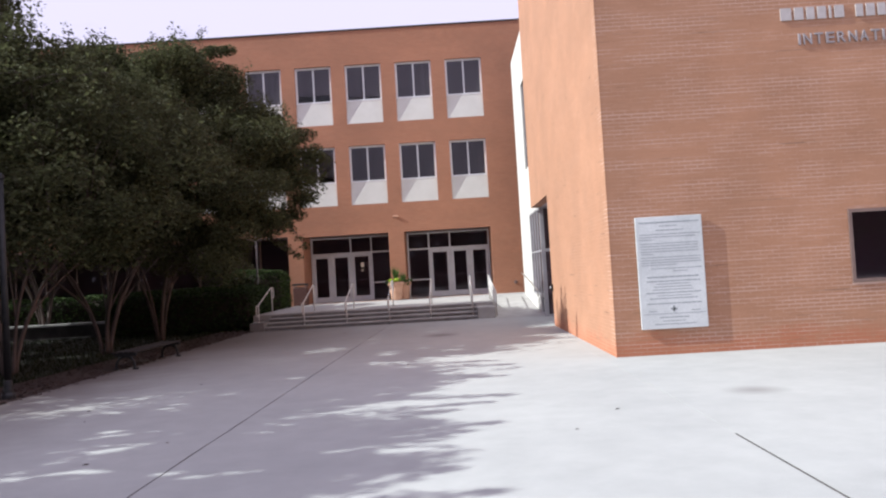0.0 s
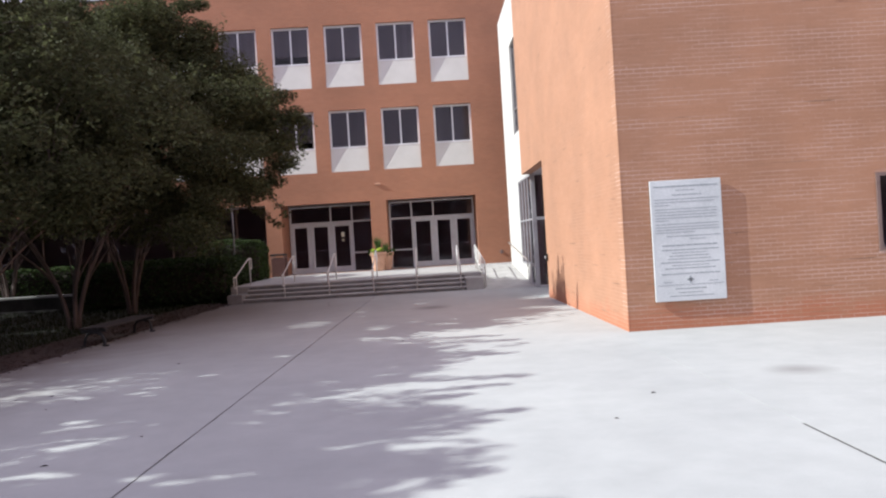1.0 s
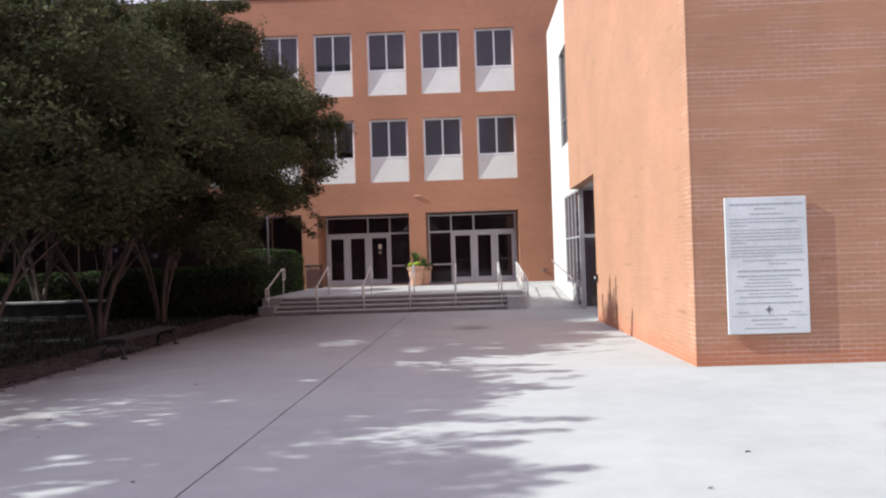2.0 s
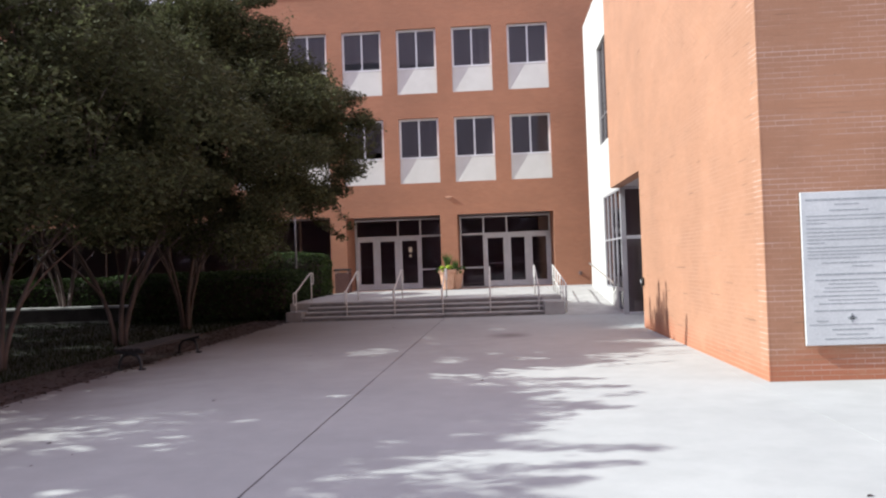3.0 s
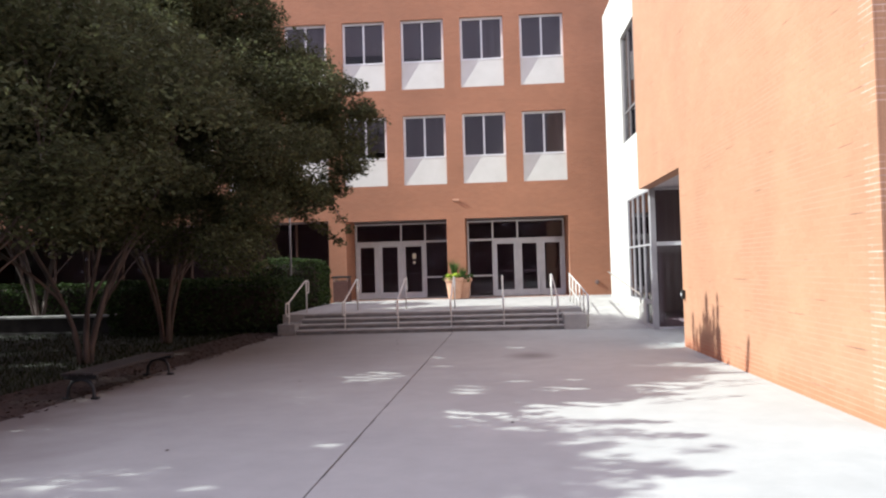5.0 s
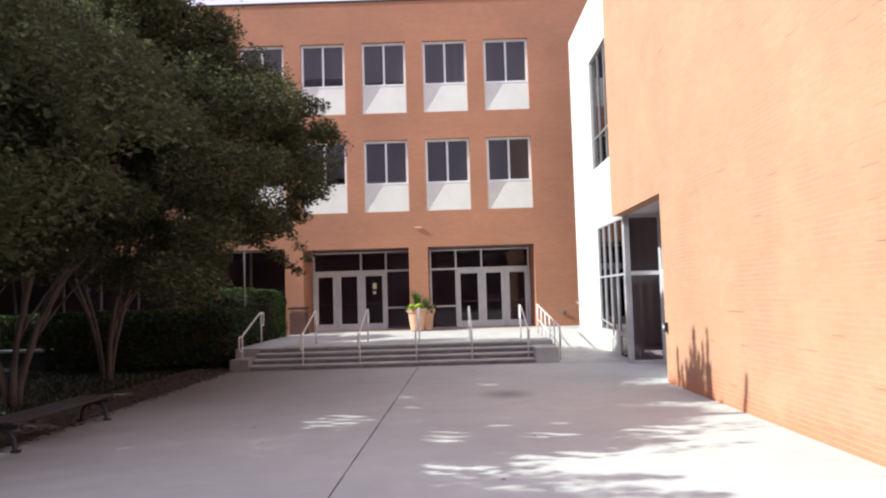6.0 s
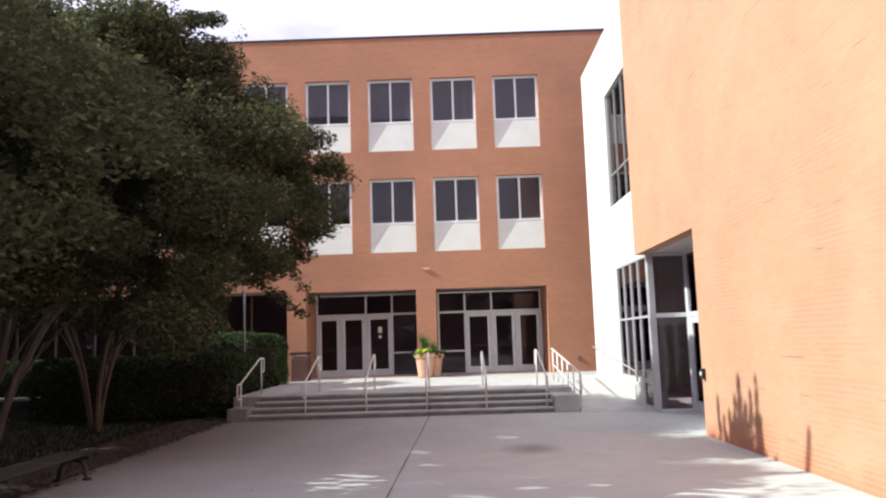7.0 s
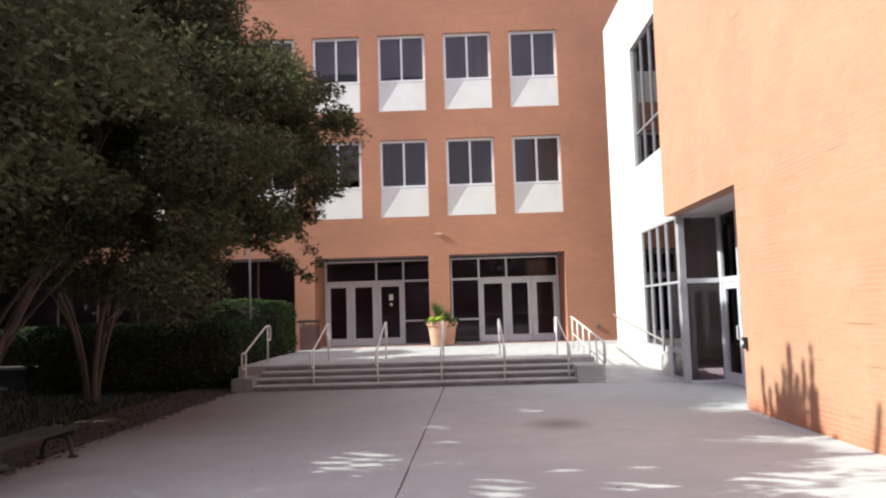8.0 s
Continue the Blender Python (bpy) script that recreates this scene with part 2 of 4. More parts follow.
GREY_FRAME = speckled("grey aluminium", (0.42, 0.40, 0.41), (0.50, 0.48, 0.49), 4.0, 0.45, 0.25, 120.0, 0.03)
DULL_FRAME = speckled("weathered grey aluminium", (0.20, 0.185, 0.185), (0.27, 0.25, 0.25), 4.0, 0.5, 0.2, 120.0, 0.03)
WHITE_FRAME = speckled("white window frame", (0.74, 0.73, 0.72), (0.82, 0.81, 0.80), 4.0, 0.45, 0.0, 120.0, 0.03)
WALL_RAIL = speckled("dull tan steel rail", (0.30, 0.25, 0.22), (0.40, 0.34, 0.30), 6.0, 0.5, 0.1, 90.0, 0.05)
RAIL = speckled("painted steel rail", (0.62, 0.585, 0.545), (0.72, 0.685, 0.645), 6.0, 0.42, 0.1, 90.0, 0.05)
BRONZE = speckled("bronze frame", (0.20, 0.13, 0.11), (0.27, 0.18, 0.15), 5.0, 0.5, 0.3)
DARK_METAL = speckled("black cast iron", (0.012, 0.012, 0.013), (0.03, 0.028, 0.027), 8.0, 0.55, 0.3)
COPING = speckled("dark metal coping", (0.035, 0.03, 0.028), (0.06, 0.052, 0.048), 2.0, 0.8, 0.0)
GLASS = glass_material("window glass", (0.76, 0.75, 0.77), 1.35)
DARK_GLASS = glass_material("tinted door glass", (0.68, 0.62, 0.66), 1.36)
BLIND = speckled("grey roller blind", (0.29, 0.265, 0.27), (0.37, 0.345, 0.35), 1.2, 0.9, 0.0, 40.0, 0.15, (6, 6, 0.2))
DARK_BLIND = speckled("dark grey blind", (0.17, 0.15, 0.155), (0.24, 0.215, 0.22), 1.2, 0.9, 0.0, 40.0, 0.15, (6, 6, 0.2))
INTERIOR = speckled("interior plaster", (0.50, 0.44, 0.44), (0.60, 0.54, 0.54), 0.7, 0.9)
MARBLE = speckled("pale marble", (0.56, 0.575, 0.57), (0.70, 0.71, 0.70), 1.6, 0.5, 0.0, 30.0, 0.05)
INK = speckled("engraved grey lettering", (0.28, 0.30, 0.31), (0.40, 0.42, 0.43), 12.0, 0.7)
DULL_LETTER = speckled("weathered metal letter", (0.29, 0.25, 0.25), (0.38, 0.33, 0.33), 6.0, 0.6, 0.1)
LETTER = speckled("cast metal letter", (0.44, 0.39, 0.37), (0.56, 0.50, 0.47), 6.0, 0.5, 0.2)
TERRACOTTA = speckled("terracotta", (0.50, 0.27, 0.17), (0.62, 0.36, 0.24), 5.0, 0.8)
SOIL = speckled("potting soil", (0.03, 0.022, 0.016), (0.06, 0.045, 0.03), 9.0, 0.95)
BIN = speckled("brown aggregate", (0.075, 0.03, 0.023), (0.12, 0.052, 0.04), 18.0, 0.85)
PAPER = speckled("notice paper", (0.70, 0.66, 0.50), (0.80, 0.76, 0.60), 8.0, 0.8)
BARK = speckled("smooth peeling bark", (0.075, 0.052, 0.044), (0.16, 0.112, 0.092), 3.0, 0.75, 0.0, 26.0, 0.4, (1, 1, 0.35))
LEAF = leaf_material("crape myrtle leaf", (0.058, 0.055, 0.028), (0.091, 0.099, 0.045), 0.34)
HEDGE = leaf_material("clipped hedge leaf", (0.015, 0.024, 0.009), (0.068, 0.105, 0.032), 0.25)
SHRUB = leaf_material("dark shrub leaf", (0.022, 0.035, 0.015), (0.05, 0.075, 0.028))
LIME = leaf_material("lime green leaf", (0.20, 0.30, 0.03), (0.42, 0.52, 0.06))
SPIKE = leaf_material("dark spiky leaf", (0.04, 0.075, 0.02), (0.08, 0.13, 0.035))
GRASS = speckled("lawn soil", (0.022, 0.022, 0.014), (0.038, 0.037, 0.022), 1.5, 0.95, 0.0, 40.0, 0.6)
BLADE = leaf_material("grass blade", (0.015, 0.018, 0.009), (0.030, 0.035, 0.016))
MULCH = speckled("brown mulch", (0.028, 0.015, 0.011), (0.062, 0.032, 0.024), 7.0, 0.95, 0.0, 45.0, 0.8)
WOOD = speckled("weathered bench slat", (0.013, 0.010, 0.009), (0.03, 0.021, 0.018), 4.0, 0.95, 0.0, 50.0, 0.2, (1, 0.1, 1))
FAR = speckled("far greenery", (0.02, 0.03, 0.012), (0.06, 0.08, 0.03), 0.5, 0.95, 0.0, 3.0, 0.4)


# ---- building blocks ----
def box(bm, x0, x1, y0, y1, z0, z1, bevel=0.0):
    made = bmesh.ops.create_cube(bm, size=1.0, matrix=Matrix.LocRotScale(((x0 + x1) / 2, (y0 + y1) / 2, (z0 + z1) / 2), None, (x1 - x0, y1 - y0, z1 - z0)))
    if bevel:
        edges = list({e for v in made["verts"] for e in v.link_edges})
        bmesh.ops.bevel(bm, geom=edges, offset=bevel, segments=2, affect="EDGES", profile=0.5)
    return bm


def boxed(*args, bevel=0.0):
    return box(bmesh.new(), *args, bevel=bevel)


def tube(bm, points, radius, sides=10, radius_end=None, cap=True):
    """A round bar along points, tapering to radius_end."""
    pts = [Vector(p) for p in points]
    last = None
    up = Vector((0.31, 0.17, 0.93))
    for i, p in enumerate(pts):
        d = (pts[min(i + 1, len(pts) - 1)] - pts[max(i - 1, 0)]).normalized()
        a = d.cross(up)
        a = (a if a.length > 0.05 else d.cross(Vector((1, 0, 0)))).normalized()
        b = d.cross(a)
        f = i / (len(pts) - 1)
        r = radius if radius_end is None else radius + (radius_end - radius) * f
        ring = [bm.verts.new(p + r * (math.cos(k * math.tau / sides) * a + math.sin(k * math.tau / sides) * b)) for k in range(sides)]
        if last:
            for k in range(sides):
                bm.faces.new((last[k], last[(k + 1) % sides], ring[(k + 1) % sides], ring[k]))
        elif cap:
            bm.faces.new(ring[::-1])
        last = ring
    if cap:
        bm.faces.new(last)
    return bm


def turned(profile, sides=28):
    """A solid of revolution round z from (radius, height) pairs."""
    bm = bmesh.new()
    last = None
    for r, z in profile:
        ring = [bm.verts.new((r * math.cos(k * math.tau / sides), r * math.sin(k * math.tau / sides), z)) for k in range(sides)]
        if last:
            for k in range(sides):
                bm.faces.new((last[k], last[(k + 1) % sides], ring[(k + 1) % sides], ring[k]))
        else:
            bm.faces.new(ring[::-1])
        last = ring
    bm.faces.new(last)
    return bm


def mesh_of(name, bm, material, smooth=False):
    bmesh.ops.recalc_face_normals(bm, faces=bm.faces)
    data = bpy.data.meshes.new(name)
    bm.to_mesh(data)
    bm.free()
    data.materials.append(material)
    if smooth:
        for p in data.polygons:
            p.use_smooth = True
    return data


def part(name, bm, material, parent, label="", smooth=False):
    ob = new(name, mesh_of(name, bm, material, smooth))
    ob.parent = parent
    return tagged(ob, label)


def solid(name, bm, material, label="", category="", kind="structure", smooth=False):
    return tagged(new(name, mesh_of(name, bm, material, smooth)), label, category, "", kind)


def thing(name, label, category, group="", at=(0, 0, 0), turn=0, kind=""):
    ob = new(name)
    ob.empty_display_size = 0.2
    ob.matrix_basis = pose(*at, 0, 0, turn)
    return tagged(ob, label, category, group, kind)


def pierced(axis, at, depth, u0, u1, z0, z1, holes):
    """A wall with real openings: axis 'x' or 'y' is its normal, its outer face lies at `at` and it reaches `depth` further; holes are (u0, u1, z0, z1)."""
    us = sorted({u0, u1, *[min(max(h[i], u0), u1) for h in holes for i in (0, 1)]})
    zs = sorted({z0, z1, *[min(max(h[i], z0), z1) for h in holes for i in (2, 3)]})

    def full(i, j):
        if not (0 <= i < len(us) - 1 and 0 <= j < len(zs) - 1):
            return False
        u, z = (us[i] + us[i + 1]) / 2, (zs[j] + zs[j + 1]) / 2
        return not any(a < u < b and c < z < d for a, b, c, d in holes)

    bm, made = bmesh.new(), {}

    def vert(i, j, k):
        if (i, j, k) not in made:
            d = at + depth * k
            made[i, j, k] = bm.verts.new((d, us[i], zs[j]) if axis == "x" else (us[i], d, zs[j]))
        return made[i, j, k]

    for i in range(len(us) - 1):
        for j in range(len(zs) - 1):
            if not full(i, j):
                continue
            for k in (0, 1):
                bm.faces.new([vert(*c, k) for c in ((i, j), (i + 1, j), (i + 1, j + 1), (i, j + 1))])
            for (di, dj), (a, b) in {(-1, 0): ((i, j), (i, j + 1)), (1, 0): ((i + 1, j), (i + 1, j + 1)), (0, -1): ((i, j), (i + 1, j)), (0, 1): ((i, j + 1), (i + 1, j + 1))}.items():
                if not full(i + di, j + dj):
                    bm.faces.new((vert(*a, 0), vert(*b, 0), vert(*b, 1), vert(*a, 1)))
    return bm


def leaves(bm_verts, bm_faces, centre, spread, count, size, rng, flat=0.7):
    """Adds bent, pointed leaves round a centre to plain vertex and face lists."""
    for _ in range(count):
        d = Vector((rng.gauss(0, 1), rng.gauss(0, 1), rng.gauss(0, 1)))
        d = d.normalized() * 1.45 * rng.random() ** 0.42
        c = Vector(centre) + Vector((d.x * spread[0], d.y * spread[1], d.z * spread[2]))
        turn = Euler((rng.uniform(-flat, flat), rng.uniform(-flat, flat), rng.uniform(0, math.tau))).to_matrix()
        s = size * rng.uniform(0.6, 1.35)
        i = len(bm_verts)
        for p in ((0, -0.5, -0.05), (0.27, -0.05, 0.05), (0, 0.55, -0.08), (-0.27, -0.05, 0.05)):
            bm_verts.append(tuple(c + turn @ (Vector(p) * s)))
        bm_faces += [(i, i + 1, i + 2), (i, i + 2, i + 3)]


def from_lists(name, verts, faces, material):
    data = bpy.data.meshes.new(name)
    data.from_pydata(verts, [], faces)
    data.materials.append(material)
    return data


def child(name, data, parent, label=""):
    ob = new(name, data)
    ob.parent = parent
    return tagged(ob, label)


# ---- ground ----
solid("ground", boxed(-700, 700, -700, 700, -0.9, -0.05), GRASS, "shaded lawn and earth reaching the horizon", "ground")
pavement = solid("pavement", boxed(-6.9, 34.0, -22.0, 27.5, -0.16, -0.125), SOIL, "wide pale concrete forecourt with sawn joints", "pavement")
for x0, x1 in ((-6.9, -2.416), (-2.40, 2.69), (2.72, 34.0)):
    bm = bmesh.new()
    skew = 0.02
    vs = []
    for x, y in ((x0, -22.0), (x1, -22.0), (x1, 27.5), (x0, 27.5)):
        d = skew * (y - 8.0) if -3 < x < -2 else 0
        vs.append((x + d, y))
    low = [bm.verts.new((x, y, -0.122)) for x, y in vs]
    top = [bm.verts.new((x, y, 0.0)) for x, y in vs]
    bm.faces.new(top)
    for k in range(4):
        bm.faces.new((low[k], low[(k + 1) % 4], top[(k + 1) % 4], top[k]))
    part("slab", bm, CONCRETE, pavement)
rng = random.Random(31)
verts, faces, wide, off = [], [], 0.006, 0.0
for k in range(400):
    y = -22.0 + 47.9 * k / 399
    x = -2.408 + 0.02 * (y - 8.0)
    wide = min(0.009, max(0.004, wide + rng.uniform(-0.003, 0.003)))
    off = min(0.012, max(-0.012, off + rng.uniform(-0.004, 0.004)))
    verts += [(x + off - wide, y, 0.0015), (x + off, y, 0.004), (x + off + wide, y, 0.0015)]
    if k:
        i = 3 * k
        faces += [(i - 3, i - 2, i + 1, i), (i - 2, i - 1, i + 2, i + 1)]
child("joint_sealant", from_lists("joint_sealant", verts, faces, OLD_SEALANT), pavement, "weathered grey filler with ragged edges")
part("joint_sealant", boxed(2.691, 2.719, -22.0, 6.7, -0.1, -0.004), SEALANT, pavement, "dark joint filler")
part("joint_sealant", boxed(2.691, 2.719, 6.7, 27.5, -0.1, -0.002), CONCRETE, pavement, "pale mortared joint")

solid("mulch_bed", boxed(-8.3, -6.91, -20, 27.2, -0.06, -0.008), MULCH, "strip of brown mulch along the paving edge", "mulch bed")
low_wall = solid("far_wall", boxed(-34, -12.2, 28.88, 29.22, -0.05, 0.478), WALL_SHADE, "low concrete wall coloured shade-dark under a pale coping beyond the lawn", "low wall")
part("coping", boxed(-34, -12.2, 28.80, 29.30, 0.48, 0.56, bevel=0.012), STEP, low_wall, "pale worn coping")

# ---- main building ----
FY = 35.03
PITCH, WIN_W = 2.345, 1.69
COLUMNS = [0.36 - PITCH * k for k in range(11)]
UPPER = (8.84, 9.98, 11.61)
LOWER = (5.05, 6.17, 7.80)
HOLES = [(x, x + WIN_W, row[0], row[2]) for x in COLUMNS for row in (UPPER, LOWER)]
ENT_L, ENT_R, ALCOVE = (-6.71, -2.71, 0.56, 3.68), (-1.99, 2.03, 0.56, 3.68), (-24.4, -7.40, 0.1, 3.75)
solid("wall_main_facade", pierced("y", FY, 0.32, -25.0, 9.0, 0.0, 13.22, HOLES + [ENT_L, ENT_R, ALCOVE]), BRICK_FAR, "three-storey orange brick facade with paired windows", "wall")
solid("trim_coping", boxed(-25.1, 9.1, FY - 0.03, FY + 0.45, 13.223, 13.30, bevel=0.012), COPING, "thin dark metal coping along the roofline", "coping")
bm = bmesh.new()
for x in (-25.0, 8.7):
    box(bm, x, x + 0.3, FY + 0.325, 46.0, 0.0, 13.2)
box(bm, -24.7, 8.7, 45.7, 46.0, 0.0, 13.2)
solid("wall_rear", bm, BRICK_FAR, "plain outer brick walls of the main building", "wall")
bm = bmesh.new()
for z in (3.76, 8.25, 12.9):
    box(bm, -24.69, 8.69, FY + 0.325, 45.69, z, z + 0.28)
box(bm, -24.69, 8.69, FY + 0.325, 45.69, 0.2, 0.545)
solid("floor_slabs", bm, INTERIOR, "dim interior floors behind the windows", "floor")
bm = bmesh.new()
for x, e in ((-24.69, -24.39), (-7.39, -6.716), (-2.704, -1.996), (2.036, 2.40)):
    box(bm, x, e, FY + 0.325, 37.0, 0.55, 3.755)
solid("wall_entrance_returns", bm, BRICK_FAR, "brick returns beside the recessed entrances", "wall")
bm = bmesh.new()
box(bm, -24.6, 8.6, 41.5, 41.7, 0.55, 12.85)
solid("wall_corridor", bm, INTERIOR, "dim plaster corridor wall inside", "wall")


def facade_window(name, x, row, drop):
    base, sill, top = row
    t = thing(name, "two-light white-framed window above a sloping white panel in brick", "window", "facade windows", (x, FY, base), kind="structure")
    d, w, f = 0.13, WIN_W, 0.09
    s, h = sill - base, top - base
    part("jamb", boxed(0.002, f, d, d + 0.07, s, h - 0.002), WHITE_FRAME, t)
    part("jamb", boxed(w - f, w - 0.002, d, d + 0.07, s, h - 0.002), WHITE_FRAME, t)
    part("head", boxed(f, w - f, d, d + 0.07, h - f, h - 0.002), WHITE_FRAME, t)
    part("window_sill", boxed(-0.0 + 0.003, w - 0.003, d - 0.045, d + 0.08, s - 0.07, s, bevel=0.008), WHITE_FRAME, t)
    part("mullion", boxed(w / 2 - 0.035, w / 2 + 0.035, d - 0.01, d + 0.07, s, h - f), WHITE_FRAME, t)
    for a, b in ((f, w / 2 - 0.035), (w / 2 + 0.035, w - f)):
        pane = part("pane", boxed(a, b, d + 0.03, d + 0.036, s, h - f), GLASS, t)
        pane.visible_shadow = False
    low = s + (h - s) * drop
    part("blind", boxed(0.02, w - 0.02, d + 0.115, d + 0.12, low, h - 0.02), BLIND if row is UPPER else DARK_BLIND, t, "half-lowered grey blind")
    bm = bmesh.new()
    prof = ((0.012, 0.0), (0.012, 0.03), (d - 0.035, s - 0.07), (d + 0.09, s - 0.07), (d + 0.09, 0.0))
    ends = [[bm.verts.new((xx, y, z)) for y, z in prof] for xx in (0.004, w - 0.004)]
    bm.faces.new(ends[0])
    bm.faces.new(ends[1][::-1])
    for k in range(len(prof)):
        bm.faces.new((ends[0][k], ends[0][(k + 1) % len(prof)], ends[1][(k + 1) % len(prof)], ends[1][k]))
    part("spandrel_panel", bm, PANEL, t, "sloping white panel under the glass")
    return t


for row in (UPPER, LOWER):
    first = facade_window("window_1", COLUMNS[0], row, 0.02)
    for k, x in enumerate(COLUMNS[1:]):
        w = copy_thing(first, pose(x, FY, row[0]))
        for o in w.children:
            if o.name.startswith("blind"):
                o.location.z = (0.0, 0.12, 0.30, 0.0, 0.06, 0.22, 0.1, 0.3, 0.05, 0.2)[(k + (3 if row is LOWER else 0)) % 10]


def glazed_door(parent, x0, x1, z0, z1, y, handle_side, material=FRAME, notice=False):
    d = thing("door", "", "", "")
    d.parent = parent
    st = 0.13
    part("stile", boxed(x0 + 0.015, x0 + st, y - 0.025, y + 0.025, z0 + 0.012, z1 - 0.01), material, d)
    part("stile", boxed(x1 - st, x1 - 0.015, y - 0.025, y + 0.025, z0 + 0.012, z1 - 0.01), material, d)
    part("rail", boxed(x0 + st, x1 - st, y - 0.025, y + 0.025, z0 + 0.012, z0 + 0.24), material, d)
    part("rail", boxed(x0 + st, x1 - st, y - 0.025, y + 0.025, z1 - 0.15, z1 - 0.01), material, d)
    pane = part("pane", boxed(x0 + st, x1 - st, y - 0.004, y + 0.004, z0 + 0.24, z1 - 0.15), DARK_GLASS, d, "dark reflecting glass")
    pane.visible_shadow = False
    part("push_bar", tube(bmesh.new(), [(x0 + 0.08, y + 0.07, z0 + 1.02), (x1 - 0.08, y + 0.07, z0 + 1.02)], 0.022), material, d)
    hx = x1 - 0.07 if handle_side > 0 else x0 + 0.07
    part("handle", tube(bmesh.new(), [(hx, y - 0.025, z0 + 0.95), (hx, y - 0.09, z0 + 0.97), (hx, y - 0.09, z0 + 1.22), (hx, y - 0.025, z0 + 1.24)], 0.014), material, d, "small pull handle")
    if notice:
        part("notice", boxed(x0 + 0.42, x0 + 0.58, y - 0.009, y - 0.006, z0 + 1.62, z0 + 1.85), PAPER, d, "small pale paper notice")
        part("notice", boxed(x0 + 0.44, x0 + 0.55, y - 0.009, y - 0.006, z0 + 1.42, z0 + 1.52), PAPER, d)
    return d


def entrance(name, edges, doors, top_cuts, hole, y=37.05):
    """Aluminium entrance screen: edges are the posts' places, doors the bays with a leaf."""
    x0, x1, z0, z1 = hole
    t = thing(name, "aluminium-framed glazed entrance with dark double doors", "entrance doors", "building entrances", kind="structure")
    z_mid = 2.85
    for x in edges:
        hi = z1 - 0.06 if x in (edges[0], edges[-1]) or x in top_cuts else z_mid
        part("post", boxed(x - 0.035, x + 0.035, y - 0.06, y + 0.06, z0, hi), FRAME, t)
    part("transom", boxed(x0 + 0.01, x1 - 0.01, y - 0.065, y + 0.065, z_mid, z_mid + 0.08), FRAME, t)
    part("head", boxed(x0 + 0.01, x1 - 0.01, y - 0.065, y + 0.065, z1 - 0.06, z1), FRAME, t)
    part("threshold", boxed(x0 + 0.01, x1 - 0.01, y - 0.06, y + 0.06, z0 - 0.01, z0 + 0.012), FRAME, t)
    for i, (a, b) in enumerate(zip(edges, edges[1:])):
        if i in doors:
            glazed_door(t, a + 0.035, b - 0.035, z0, z_mid, y, 1 if i % 2 == 0 else -1, FRAME, doors[i])
        else:
            part("rail", boxed(a + 0.035, b - 0.035, y - 0.03, y + 0.03, 1.37, 1.43), FRAME, t)
            for c, d in ((z0, 1.37), (1.43, z_mid)):
                part("pane", boxed(a + 0.035, b - 0.035, y - 0.004, y + 0.004, c, d), DARK_GLASS, t).visible_shadow = False
    cuts = [edges[0], *top_cuts, edges[-1]]
    for a, b in zip(cuts, cuts[1:]):
        part("transom_pane", boxed(a + 0.035, b - 0.035, y - 0.004, y + 0.004, z_mid + 0.08, z1 - 0.06), DARK_GLASS, t).visible_shadow = False
    return t


entrance("door_1", [-6.66, -5.74, -4.76, -3.75, -2.75], {0: False, 1: False, 2: True}, [-4.76, -3.75], ENT_L)
entrance("door_2", [-1.95, -0.93, 0.10, 1.04, 1.99], {1: False, 2: False, 3: False}, [-0.93, 0.10], ENT_R)

# recessed ground-floor glazing beyond the hedge
t = thing("window_2", "dark full-height glazing in a deep recess behind the hedge", "window", kind="structure")
BAYS = [-7.6 - 1.5 * k for k in range(12)]
for x in BAYS:
    part("mullion", boxed(x - 0.04, x + 0.04, 36.6, 36.7, 0.55, 3.75), BRONZE, t)
for b, a in zip(BAYS, BAYS[1:]):
    part("pane", boxed(a + 0.04, b - 0.04, 36.64, 36.65, 0.55, 3.75), DARK_GLASS, t).visible_shadow = False

t = thing("flood_light", "small twin-headed tan lamp fixed to the brick", "wall lamp", at=(-2.32, FY, 4.40))
part("bracket", boxed(-0.08, 0.08, -0.025, 0.0, -0.06, 0.06, bevel=0.01), TERRACOTTA, t)
for s in (-1, 1):
    head = part("lamp_head", turned([(0.02, 0), (0.022, 0.02), (0.03, 0.09), (0.027, 0.095)], 14), TERRACOTTA, t)
    head.matrix_basis = pose(0.04 * s, -0.038, 0.0, 0, 82 * s, 0)
t = thing("wall_hydrant", "small brass pipe outlet on the brick wall", "pipe outlet", at=(3.05, FY, 1.05))
part("flange", turned([(0.09, 0), (0.09, 0.02), (0.05, 0.025)], 16), BRONZE, t).matrix_basis = pose(0, 0, 0, 90)
part("cap", turned([(0.045, 0.025), (0.06, 0.028), (0.06, 0.045), (0.03, 0.05)], 12), BRONZE, t).matrix_basis = pose(0, 0, 0, 90)

# ---- terrace, steps and ramp ----
TOP, FRONT = 0.56, 0.52
ST_Y = (25.95, 26.30, 26.65, 27.00)
bm = boxed(-7.05, 1.55, ST_Y[3], FY + 2.2, -0.04, TOP, bevel=0.012)
for v in bm.verts:
    if v.co.z > 0.4:
        v.co.z -= (TOP - FRONT) * max(0.0, (FY - v.co.y) / (FY - ST_Y[3]))
solid("terrace", bm, STEP, "raised concrete terrace before the entrances", "terrace")
solid("terrace_landing", boxed(1.552, 9.0, 32.42, FY, -0.04, TOP - 0.003), STEP, "concrete landing at the head of the ramp", "landing")
steps = thing("stairs", "wide flight of four worn grey concrete steps", "stairs", kind="structure")
